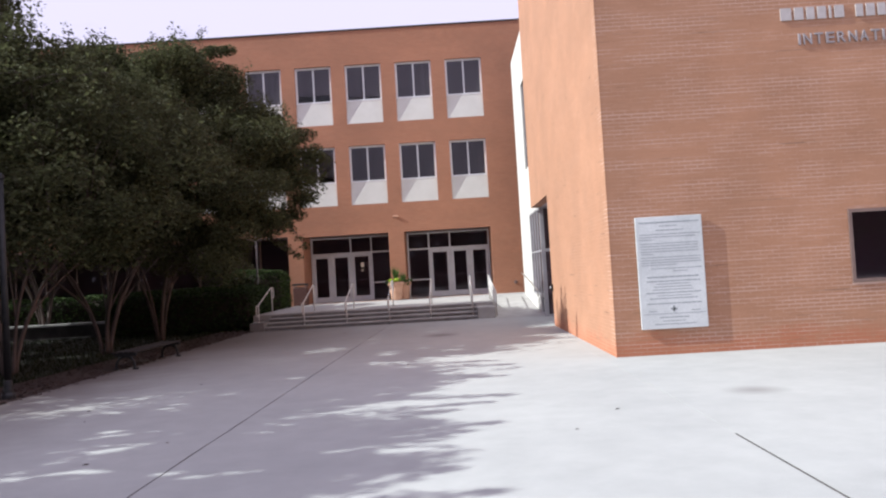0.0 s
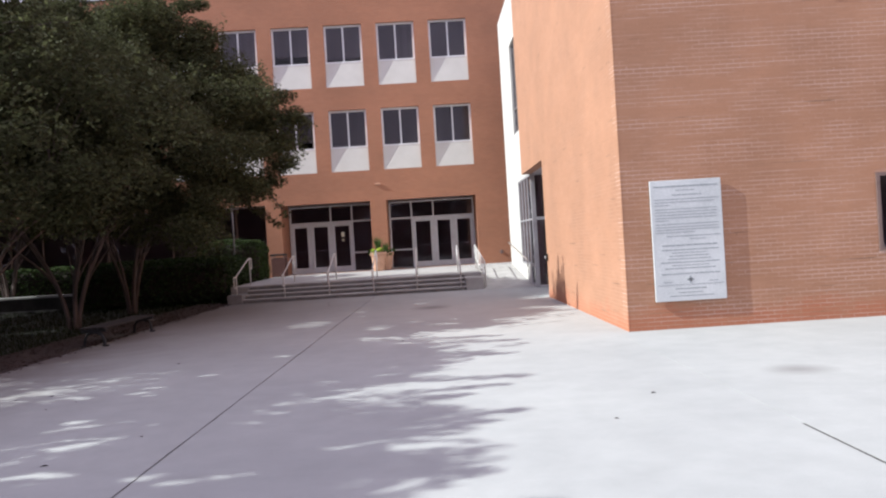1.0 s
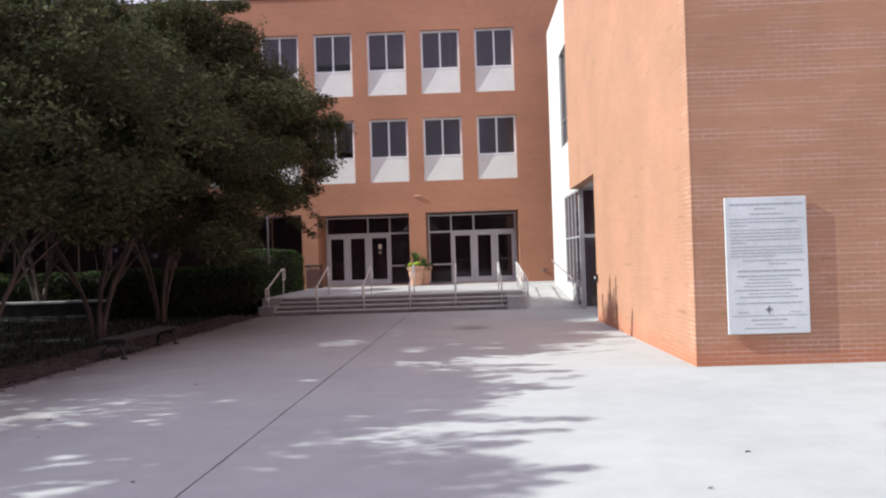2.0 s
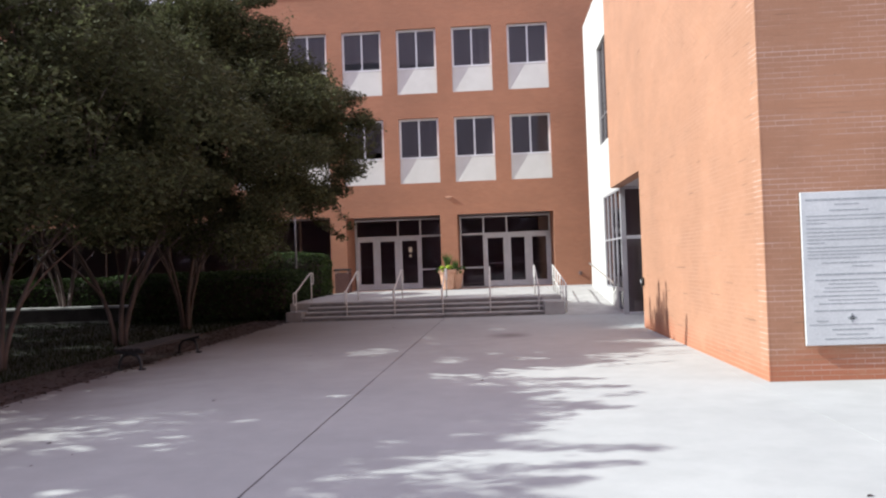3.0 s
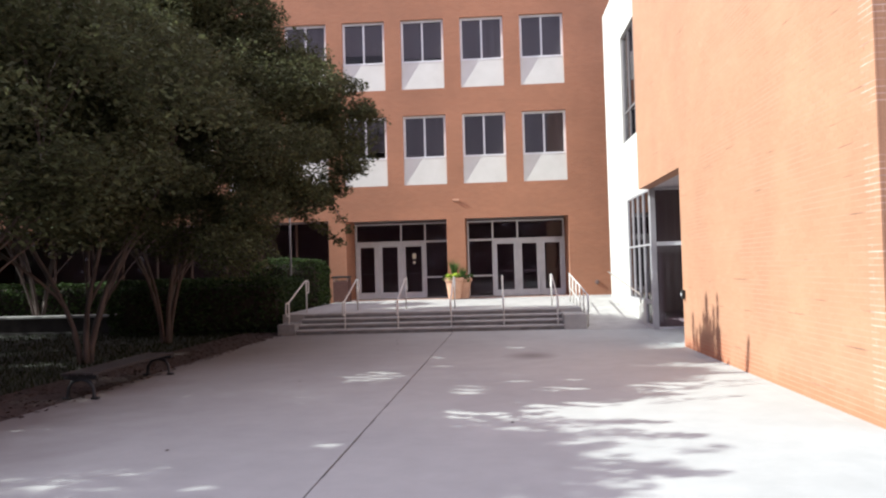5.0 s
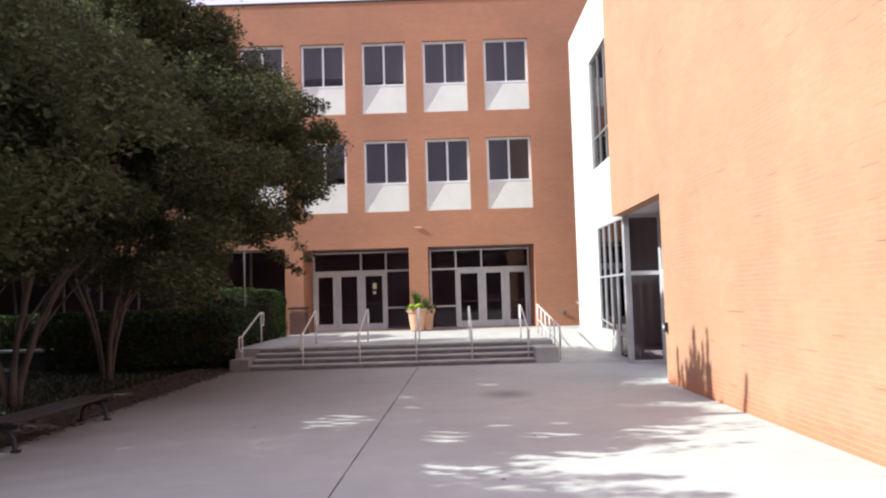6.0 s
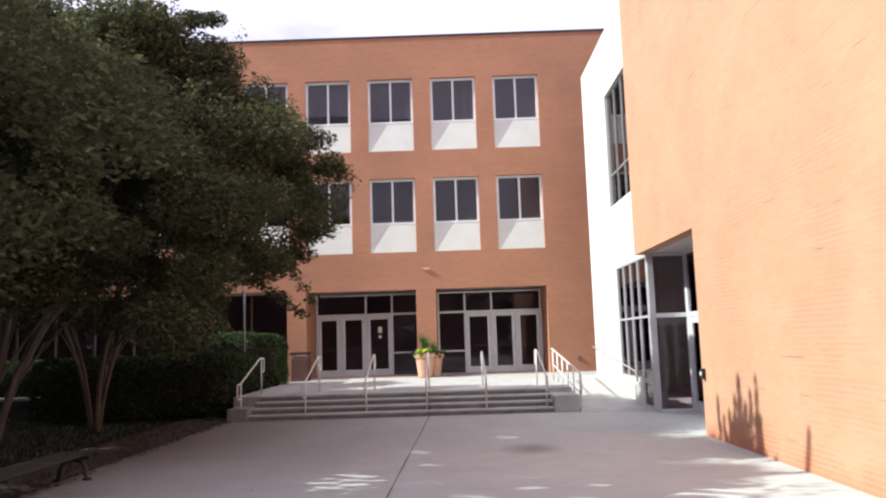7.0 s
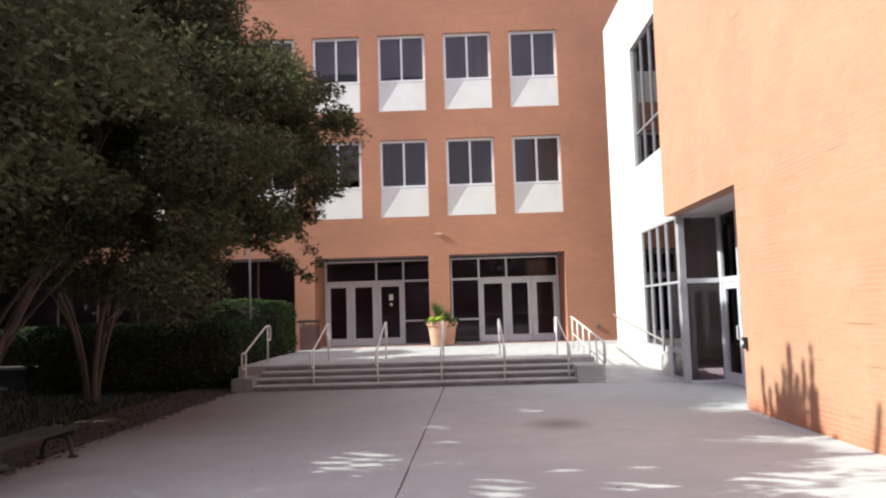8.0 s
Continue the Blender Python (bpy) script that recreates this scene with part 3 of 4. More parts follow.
for k in range(4):
    z0, z1 = FRONT / 4 * k, FRONT / 4 * (k + 1)
    for x0, x1 in ((-6.40, -2.055), (-2.045, 0.95)):
        if k < 3:
            part("tread", boxed(x0, x1, ST_Y[k] - 0.035, ST_Y[k + 1] - 0.002, z1 - 0.05, z1, bevel=0.012), STEP, steps, "pale worn tread")
        else:
            part("nosing", boxed(x0, x1, ST_Y[3] - 0.035, ST_Y[3] - 0.002, z1 - 0.05, z1 - 0.001, bevel=0.01), STEP, steps)
        part("riser", boxed(x0 + 0.002, x1 - 0.002, ST_Y[k] + 0.012, ST_Y[3] - 0.003, z0 - (0.03 if k == 0 else 0), z1 - 0.051) if k < 3 else boxed(x0 + 0.002, x1 - 0.002, ST_Y[3] - 0.012, ST_Y[3] - 0.002, z0 + 0.001, z1 - 0.051), RISER, steps, "grey riser, stained and darkened with painted shade")
solid("stair_cheek", boxed(0.955, 1.55, 25.90, 26.998, -0.03, 0.40, bevel=0.02), STEP, "low grey concrete cheek block beside the steps", "cheek wall")
# the far block takes the riser colour to paint in its shade
solid("stair_cheek_far", boxed(-6.90, -6.405, 25.90, 26.998, -0.03, 0.30, bevel=0.02), RISER, "low stained concrete cheek block beside the steps, with shade in its colour", "cheek wall")
bm = bmesh.new()
pts = [(25.6, 0.004), (32.418, TOP), (32.418, -0.04), (25.6, -0.04)]
ends = [[bm.verts.new((x, y, z)) for y, z in pts] for x in (1.553, 3.195)]
bm.faces.new(ends[0])
bm.faces.new(ends[1][::-1])
for k in range(4):
    bm.faces.new((ends[0][k], ends[0][(k + 1) % 4], ends[1][(k + 1) % 4], ends[1][k]))
solid("ramp", bm, STEP, "sloping concrete ramp beside the white wall", "ramp")


def stair_rail(x):
    t = thing("handrail", "pale painted steel stair handrail with looped ends", "handrail", "stair handrails", (x, 26.0, 0))
    a, b = Vector((0, 0.06, 0.88)), Vector((0, 2.00, 1.46))
    part("rail", tube(bmesh.new(), [(0, -0.16, 0.52), (0, -0.18, 0.60), (0, -0.18, 0.84), (0, -0.14, 0.88), a, b, (0, 2.36, 1.46), (0, 2.41, 1.42), (0, 2.41, 1.14), (0, 2.38, 1.10), (0, 2.16, 1.10)], 0.021), RAIL, t, smooth=True)
    part("post", tube(bmesh.new(), [(0, 0.12, FRONT / 4 - 0.005), (0, 0.12, 0.90)], 0.021), RAIL, t, smooth=True)
    part("post", tube(bmesh.new(), [(0, 2.14, FRONT - 0.002), (0, 2.14, 1.45)], 0.021), RAIL, t, smooth=True)
    part("lower_rail", tube(bmesh.new(), [(0, -0.16, 0.52), (0, 0.10, 0.52)], 0.018), RAIL, t, smooth=True)
    return t


rail = stair_rail(-6.62)
for x in (-5.05, -3.57, -2.10, -0.66, 0.80):
    copy_thing(rail, pose(x, 26.0, 0))

t = thing("ramp_handrail", "pale painted steel railing along the ramp edge", "handrail", at=(1.62, 26.1, 0.0))
part("rail", tube(bmesh.new(), [(0, 0.0, 0.42), (0, -0.12, 0.45), (0, -0.12, 0.86), (0, 0.0, 0.91), (0, 5.0, 1.44), (0, 5.2, 1.44)], 0.021), RAIL, t, smooth=True)
part("lower_rail", tube(bmesh.new(), [(0, 0.0, 0.42), (0, 5.0, 0.97)], 0.018), RAIL, t, smooth=True)
for k in range(6):
    y = 0.02 + k * 0.98
    part("post", tube(bmesh.new(), [(0, y, 0.03 + 0.081 * y), (0, y, 0.91 + 0.106 * y)], 0.02), RAIL, t, smooth=True)
t = thing("wall_handrail", "dull tan steel handrail fixed to the white wall", "handrail", at=(3.2, 26.6, 0.0))
part("rail", tube(bmesh.new(), [(-0.08, 0.0, 0.62), (-0.08, 0.0, 0.82), (-0.08, 0.1, 0.87), (-0.08, 5.9, 1.46)], 0.02), WALL_RAIL, t, smooth=True)
for k in range(5):
    y = 0.3 + 1.35 * k
    part("bracket", tube(bmesh.new(), [(0.0, y, 0.80 + 0.1017 * y), (-0.07, y, 0.81 + 0.1017 * y), (-0.08, y, 0.87 + 0.1017 * y)], 0.01, 6), WALL_RAIL, t)

# ---- white wing and brick block ----
WX, BX, BY = 3.2, 2.93, 12.86
solid("wall_white_wing", pierced("x", WX, 0.3, 25.34, 32.40, 0.0, 10.5, [(25.4, 28.68, 0.68, 3.66), (25.4, 26.26, 0.05, 0.68), (25.4, 28.96, 5.40, 8.68)]), STUCCO, "bright white painted wall of the side wing", "wall")
bm = bmesh.new()
box(bm, 3.505, 12.0, 32.1, 32.40, 0.0, 10.5)
solid("wall_white_end", bm, STUCCO, "white end wall of the side wing", "wall")
solid("roof_white_wing", boxed(3.505, 12.0, 25.34, 32.095, 10.1, 10.48), COPING, "flat roof of the side wing", "roof")


def side_window(name, x, ys, z0, z1, bar, label, metal):
    t = thing(name, label, "window", kind="structure")
    n = len(ys) - 1
    for i, y in enumerate(ys):
        w = 0.055
        part("mullion", boxed(x + 0.02, x + 0.10, y - w / 2 + (w / 2 if i == 0 else -w / 2 if i == n else 0), y + w / 2 + (w / 2 if i == 0 else -w / 2 if i == n else 0), z0 + 0.002, z1 - 0.002), metal, t)
    for a, b in zip(ys, ys[1:]):
        for z in (z0 + 0.005, bar - 0.025, z1 - 0.055):
            part("rail", boxed(x + 0.025, x + 0.095, a + 0.03, b - 0.03, z, z + 0.05), metal, t)
        for c, d in ((z0 + 0.055, bar - 0.025), (bar + 0.025, z1 - 0.055)):
            part("pane", boxed(x + 0.055, x + 0.062, a + 0.03, b - 0.03, c, d), DARK_GLASS, t).visible_shadow = False
    return t


side_window("window_3", WX + 0.04, [25.42, 26.30, 27.18, 28.06, 28.94], 5.40, 8.68, 6.32, "tall grey-framed window in the white wall", DULL_FRAME)
side_window("window_4", WX - 0.02, [25.42, 26.30, 27.08, 27.87, 28.66], 0.68, 3.66, 2.20, "tall grey-framed glazing beside the ramp", GREY_FRAME)
t = thing("window_7", "low grey-framed pane beside the porch corner", "window", kind="structure")
part("pane", boxed(WX + 0.035, WX + 0.042, 25.44, 26.22, 0.10, 0.63), DARK_GLASS, t).visible_shadow = False
for a, b, c, d in ((25.402, 26.258, 0.053, 0.10), (25.402, 26.258, 0.63, 0.677), (25.402, 25.44, 0.10, 0.63), (26.22, 26.258, 0.10, 0.63)):
    part("rail", boxed(WX + 0.0, WX + 0.08, a, b, c, d), GREY_FRAME, t)
solid("trim_corner_post", boxed(WX - 0.02, WX + 0.12, 25.20, 25.335, 0.0, 3.66, bevel=0.006), GREY_FRAME, "grey aluminium corner post of the glazed porch", "post")

# porch glazing facing the forecourt
t = thing("window_5", "dark porch glazing with a grey transom", "window", kind="structure")
for z0, z1 in ((0.06, 2.16), (2.26, 3.60)):
    part("pane", boxed(WX + 0.12, 4.045, 25.29, 25.298, z0, z1), DARK_GLASS, t).visible_shadow = False
for z in (0.0, 2.16, 3.60):
    part("rail", boxed(WX + 0.12, 4.045, 25.26, 25.33, z, z + (0.06 if z != 2.16 else 0.10)), FRAME, t)
part("mullion", boxed(4.045, 4.10, 25.25, 25.34, 0.0, 3.66), FRAME, t)

porch = thing("door_3", "white aluminium glazed doors standing in the porch", "porch doors", kind="structure", at=(4.06, 25.22, 0), turn=-90)
for x in (0.0, 1.05, 2.10, 3.15, 4.20):
    part("post", boxed(x - 0.035, x + 0.035, 0.0, 0.09, 0.0, 3.62), FRAME, porch)
for a, b in ((0.0, 1.05), (1.05, 2.10), (2.10, 3.15), (3.15, 4.20)):
    part("transom", boxed(a + 0.035, b - 0.035, 0.0, 0.09, 2.16, 2.26), FRAME, porch)
    part("transom_pane", boxed(a + 0.035, b - 0.035, 0.04, 0.048, 2.26, 3.62), DARK_GLASS, porch).visible_shadow = False
    glazed_door(porch, a + 0.035, b - 0.035, 0.0, 2.16, 0.045, 1)
# interior of the wing and porch
bm = bmesh.new()
box(bm, 7.0, 7.2, 21.0, 32.0, 0.0, 10.0)
solid("wall_wing_inside", bm, INTERIOR, "dim inner wall of the side wing", "wall")
solid("floor_wing_upper", boxed(3.51, 6.99, 25.36, 32.05, 4.2, 4.5), INTERIOR, "upper floor of the side wing", "floor")
solid("ceiling_porch", boxed(BX + 0.31, 6.99, 20.96, 25.33, 3.665, 3.9), INTERIOR, "dim plaster porch ceiling", "ceiling")
solid("floor_wing", boxed(3.51, 6.99, 25.36, 32.05, 0.0, 0.02), INTERIOR, "dim floor inside the side wing", "floor")

HB = 11.6
solid("wall_block_side", pierced("x", BX, 0.3, BY + 0.303, 25.33, 0.0, HB, [(20.95, 25.4, 0.0, 3.64)]), MORTAR, "sunlit orange brick side wall of the tall block", "wall")
solid("wall_block_front", pierced("y", BY, 0.3, BX, 17.0, 0.0, HB, [(7.04, 9.20, 1.05, 2.31)]), MORTAR_SALTED, "orange brick front wall of the tall block", "wall")
bm = bmesh.new()
box(bm, BX + 0.305, 7.0, 20.65, 20.945, 0.0, 3.66)
solid("wall_porch_side", bm, BRICK_FAR, "shaded brick side wall of the porch", "wall")
bm = bmesh.new()
box(bm, BX + 0.305, 16.99, 25.04, 25.335, 3.91, HB)
box(bm, 16.7, 17.0, BY + 0.305, 25.03, 0.0, HB)
solid("wall_block_rear", bm, BRICK_FAR, "plain outer brick walls of the tall block", "wall")
solid("roof_block", boxed(BX + 0.01, 16.99, BY + 0.01, 25.32, HB + 0.003, HB + 0.2), COPING, "flat roof of the tall block", "roof")

t = thing("window_6", "dark bronze-framed window in the front brick wall", "window", kind="structure")
for a, b, c, d in ((7.043, 7.10, 1.053, 2.307), (9.14, 9.197, 1.053, 2.307), (7.10, 9.14, 1.053, 1.11), (7.10, 9.14, 2.25, 2.307)):
    part("window_frame", boxed(a, b, BY - 0.03, BY + 0.06, c, d), BRONZE, t)
part("pane", boxed(7.10, 9.14, BY + 0.02, BY + 0.03, 1.11, 2.25), DARK_GLASS, t).visible_shadow = False
solid("wall_front_room", boxed(6.6, 9.6, 14.6, 14.8, 0.3, 3.0), INTERIOR, "dim inner wall behind the front window", "wall")

# ---- plaque and letters on the front wall ----
PX0, PX1, PZ0, PZ1 = 3.38, 4.52, 0.447, 2.377
plaque = thing("plaque", "pale marble wall plaque with rows of engraved grey lines", "plaque", at=((PX0 + PX1) / 2, BY, PZ0))
PW, PH = PX1 - PX0, PZ1 - PZ0
part("slab", boxed(-PW / 2, PW / 2, -0.055, -0.02, 0, PH, bevel=0.006), MARBLE, plaque)
for x in (-PW / 2 + 0.15, PW / 2 - 0.15):
    part("spacer", boxed(x - 0.04, x + 0.04, -0.02, -0.003, 0.15, PH - 0.15), DARK_METAL, plaque)
rng = random.Random(4)
# height from the top as a share, start and end across as shares, thickness in metres
LINES = [(0.052, 0.05, 0.95, 0.026), (0.085, 0.36, 0.62, 0.014), (0.123, 0.30, 0.72, 0.016), (0.158, 0.05, 0.96, 0.013), (0.182, 0.05, 0.90, 0.013), (0.206, 0.05, 0.26, 0.013),
         (0.240, 0.05, 0.92, 0.013), (0.264, 0.05, 0.92, 0.013), (0.288, 0.05, 0.92, 0.013), (0.312, 0.05, 0.92, 0.013), (0.334, 0.05, 0.24, 0.013), (0.364, 0.05, 0.94, 0.013),
         (0.388, 0.05, 0.94, 0.013), (0.410, 0.05, 0.96, 0.013), (0.432, 0.05, 0.60, 0.013), (0.464, 0.20, 0.97, 0.014), (0.490, 0.52, 0.74, 0.013), (0.540, 0.13, 0.90, 0.024),
         (0.577, 0.12, 0.92, 0.018), (0.602, 0.26, 0.76, 0.014), (0.627, 0.22, 0.78, 0.014), (0.652, 0.20, 0.80, 0.014), (0.680, 0.10, 0.92, 0.018), (0.706, 0.25, 0.78, 0.013),
         (0.730, 0.15, 0.86, 0.016), (0.775, 0.10, 0.92, 0.018), (0.842, 0.12, 0.26, 0.014), (0.842, 0.76, 0.90, 0.014), (0.866, 0.04, 0.97, 0.010), (0.898, 0.28, 0.72, 0.018), (0.930, 0.32, 0.68, 0.014), (0.958, 0.20, 0.82, 0.014)]
for v, a, b, h in LINES:
    h *= 0.8
    bm = bmesh.new()
    x = a
    while x < b - 0.01:
        e = min(b, x + rng.uniform(0.05, 0.16))
        box(bm, -PW / 2 + x * PW, -PW / 2 + e * PW, -0.0575, -0.054, PH * (1 - v) - h / 2, PH * (1 - v) + h / 2)
        x = e + 0.007
    part("text_line", bm, INK, plaque)
bm = bmesh.new()
cx, cz = 0.0, PH * (1 - 0.825)
for k in range(8):
    a, r = k * math.tau / 8, 0.062 if k % 2 == 0 else 0.035
    w = 0.012
    d, p = Vector((math.cos(a), 0, math.sin(a))), Vector((-math.sin(a), 0, math.cos(a)))
    base = Vector((cx, -0.0585, cz))
    bm.faces.new([bm.verts.new(base + q) for q in (d * 0.008 + p * w, d * r * 0.75 + p * w * 1.2, d * r, d * r * 0.75 - p * w * 1.2, d * 0.008 - p * w)])
made = bmesh.ops.extrude_face_region(bm, geom=bm.faces[:])
bmesh.ops.translate(bm, verts=[v for v in made["geom"] if isinstance(v, bmesh.types.BMVert)], vec=(0, 0.005, 0))
part("emblem", bm, INK, plaque, "small grey star emblem")


def letter_mesh(ch, height, width, depth):
    data = bpy.data.curves.new("letter", "FONT")
    data.body, data.size, data.extrude, data.bevel_depth = ch, height / 0.7, depth / 2, 0.004
    ob = new("letter_source", data)
    bpy.context.view_layer.update()
    mesh = bpy.data.meshes.new_from_object(ob.evaluated_get(bpy.context.evaluated_depsgraph_get()))
    bpy.data.objects.remove(ob)
    xs = [v.co.x for v in mesh.vertices]
    k = width / (max(xs) - min(xs))
    lo = min(xs)
    for v in mesh.vertices:
        v.co = Vector(((v.co.x - lo) * k, v.co.z, v.co.y))
    mesh.flip_normals()
    mesh.materials.clear()
    mesh.materials.append(DULL_LETTER)
    return mesh


sign = thing("sign_lettering", "raised pale metal capitals spelling INTERNATIONAL on brick", "sign letters", at=(6.42, BY, 5.21))
x = 0.0
for ch in "INTERNATIONAL":
    w = 0.042 if ch == "I" else 0.15
    o = child("letter", letter_mesh(ch, 0.19, w, 0.016), sign)
    o.location = (x, -0.016, 0)
    x += w + 0.045
sign = thing("sign_bars", "row of raised pale metal bars above the lettering", "sign bars", at=(6.14, BY, 5.64))
x = 0.0
for w in (0.19, 0.16, 0.14, 0.15, 0.045, 0.165, -0.10, 0.13, 0.15, 0.14, 0.16, 0.14, 0.14):
    if w > 0:
        part("bar", boxed(x, x + w, -0.026, -0.004, 0, 0.215, bevel=0.004), LETTER, sign)
    x += abs(w) + 0.05

t = thing("door_button", "small dark push-button box on the brick wall", "push button", at=(BX - 0.006, 20.80, 1.06))
part("housing", boxed(-0.06, 0.0, -0.06, 0.06, -0.09, 0.09, bevel=0.008), DARK_METAL, t)
part("button", turned([(0.035, 0), (0.035, 0.012), (0.028, 0.016)], 14), FRAME, t).matrix_basis = pose(-0.06, 0, 0, 0, -90)


# ---- planting ----
def crape_tree(seed, height, radius, stems, clumps, per_clump, size, narrow=1.0, lean_y=0.0, boughs=(), lobes=()):
    """A many-stemmed tree: tapered stems that fork into limbs, and a ragged crown of leaf clumps."""
    rng = random.Random(seed)
    t = thing("tree", "many-stemmed smooth-barked tree with a dense dark green crown", "tree", "trees along the forecourt")
    verts, faces = [], []
    heads = []
    low = height * 0.30
    for k in range(clumps):
        a, u = rng.uniform(0, math.tau), rng.random()
        z = low + (height - low) * u ** 0.85
        f = (z - low) / (height - low)
        reach = radius * (0.62 + 0.48 * math.sin(math.pi * min(1, 0.18 + 0.62 * f))) * (1.0 - 0.62 * max(0, f - 0.45) / 0.55)
        r = reach * math.sqrt(rng.uniform(0.18, 1.0)) * rng.uniform(0.84, 1.03)
        heads.append(Vector((r * math.cos(a), r * math.sin(a) * narrow + lean_y * f ** 0.5, z)))
    # the lower middle is bare, so that the stems show
    heads = [h for h in heads if h.z > low + 0.09 * (height - low) or abs(h.x) > 0.5 * radius]
    # a lone clump away from the others is left out
    heads = [h for h in heads if sum((h - o).length < 1.25 for o in heads) >= 4]
    # outer lobes of the crown: two or three tufts round each
    for x, y, z in lobes:
        for k in range(3):
            spot = Vector((x - 0.2 + rng.uniform(-0.5, 0.2), y + rng.uniform(-0.3, 0.3), z + rng.uniform(-0.25, 0.2)))
            s = rng.uniform(0.17, 0.30)
            leaves(verts, faces, spot, (s * 1.3, s, s * 0.7), int(per_clump * 0.34), size, rng, 0.9)
    for h in heads:
        s = rng.uniform(0.36, 0.72)
        leaves(verts, faces, h, (s, s, s * 0.62), int(per_clump * rng.uniform(0.6, 1.4)), size, rng, 0.9)
        # loose sprigs that break the outline
        d = Vector((h.x, h.y, 1.2)).normalized()
        for k in range(rng.choice((0, 1, 1, 2))):
            sp = h + d * rng.uniform(0.35, 0.7) + Vector((rng.uniform(-0.4, 0.4), rng.uniform(-0.4, 0.4), rng.uniform(-0.2, 0.5)))
            leaves(verts, faces, sp, (0.12, 0.12, 0.2), int(2.4 / size), size * 0.9, rng, 1.0)
        # upright shoots on the top
        if h.z > height * 0.72:
            for k in range(2):
                sp = h + Vector((rng.uniform(-0.5, 0.5), rng.uniform(-0.5, 0.5), rng.uniform(0.25, 0.6)))
                leaves(verts, faces, sp, (0.10, 0.10, 0.20), int(4.5 / size), size * 0.9, rng, 1.0)
    for b in boughs:
        for k in range(10):
            f = k / 9
            p = Vector(b[1]).lerp(Vector(b[2]), f) + Vector((0, 0, b[3] * 4 * f * (1 - f)))
            leaves(verts, faces, p + Vector((0, 0, -0.03)), (0.14, 0.14, 0.09), 45, size, rng, 0.9)
    child("crown", from_lists("crown", verts, faces, LEAF), t, "dense dark green foliage")
    forks = []
    for k in range(stems):
        a = k * math.tau / stems + rng.uniform(-0.4, 0.4)
        lean = rng.uniform(0.20, 0.46) * radius
        kink = rng.uniform(0, math.tau)
        pts = []
        for i in range(10):
            f = i / 9
            out, sway = 0.10 + lean * f ** 1.7, 0.10 * math.sin(kink + 7 * f) * f
            pts.append(Vector((math.cos(a) * out - math.sin(a) * sway, math.sin(a) * out + math.cos(a) * sway, -0.12 + height * 0.52 * f)))
        thick = 0.057 * rng.uniform(0.7, 1.25)
        stem = part("trunk", tube(bmesh.new(), pts, thick, 9, 0.026), BARK, t, "smooth pale brown stem", True)
        forks += [(p, 0.065 - 0.03 * i / 9) for i, p in enumerate(pts) if i >= 3]
        # each stem forks into long rising limbs
        for start in (3, 5):
            p, turn = pts[start], a + rng.uniform(-1.1, 1.1)
            reach, rise = rng.uniform(0.7, 1.5), rng.uniform(1.3, 2.2)
            run = [p + Vector((math.cos(turn) * reach * f ** 1.2, math.sin(turn) * reach * f ** 1.2, rise * f - 0.15 * f * f)) for f in (0, 0.2, 0.45, 0.72, 1.0)]
            part("limb", tube(bmesh.new(), run, thick * 0.55, 7, 0.014), BARK, stem, "", True)
            forks += [(q, 0.03) for q in run[2:]]
    bm = bmesh.new()
    for h in heads[: int(clumps * 0.45)]:
        flat = Vector((h.x, h.y)).normalized()
        s, r = min(forks, key=lambda q: (q[0] - h).length + 3.0 * max(0, q[0].z - h.z + 0.5) + 2.0 * (1 - flat.dot(Vector((q[0].x, q[0].y)).normalized())))
        if h.z < s.z + 0.25 + 0.75 * math.hypot(h.x - s.x, h.y - s.y):
            continue
        mid = s.lerp(h, 0.5) + Vector((rng.uniform(-0.2, 0.2), rng.uniform(-0.2, 0.2), rng.uniform(0.0, 0.35)))
        tube(bm, [s, s.lerp(mid, 0.55) + Vector((0, 0, 0.08)), mid, mid.lerp(h, 0.6), h], r * 0.38, 6, 0.006, cap=False)
    for b in boughs:
        pts = [Vector(b[0])] + [Vector(b[1]).lerp(Vector(b[2]), k / 5) + Vector((0, 0, b[3] * 4 * (k / 5) * (1 - k / 5))) for k in range(6)]
        tube(bm, pts[1:], 0.03, 7, 0.01, cap=False)
    part("branchwork", bm, BARK, t, "thin forking limbs", True)
    return t


TREE_A = crape_tree(11, 8.8, 5.95, 7, 280, 1000, 0.10, 0.70, -1.7,
                    (((1.5, -0.5, 3.6), (3.6, -1.4, 3.4), (5.25, -1.5, 2.75), 0.55), ((1.5, -0.5, 3.6), (3.5, -1.5, 3.3), (5.05, -1.6, 2.45), 0.15)),
                    ((3.4, -1.3, 8.5), (3.0, -1.3, 9.0), (3.6, -1.2, 7.9), (2.5, -1.4, 8.6), (2.9, -0.8, 8.0), (4.9, -1.3, 6.7), (5.4, -1.3, 6.1), (5.7, -1.3, 5.6), (5.2, -1.4, 4.7), (5.3, -1.3, 4.2), (4.9, -1.2, 3.8),
                     (1.4, -0.6, 4.0), (1.6, -1.1, 4.1), (1.1, -0.6, 4.4), (1.3, -1.1, 4.5), (1.8, -0.6, 3.8), (1.0, -0.6, 3.8), (0.7, -0.6, 5.6)))
TREE_A.matrix_basis = pose(-9.6, 24.9, 0)
TREE_B = crape_tree(23, 7.0, 4.4, 6, 190, 1150, 0.085)
TREE_B.matrix_basis = pose(-9.4, 20.5, 0)
TREE_D = crape_tree(51, 7.0, 4.3, 5, 200, 480, 0.11)
TREE_D.matrix_basis = pose(-9.6, 16.3, 0, 0, 0, 140)
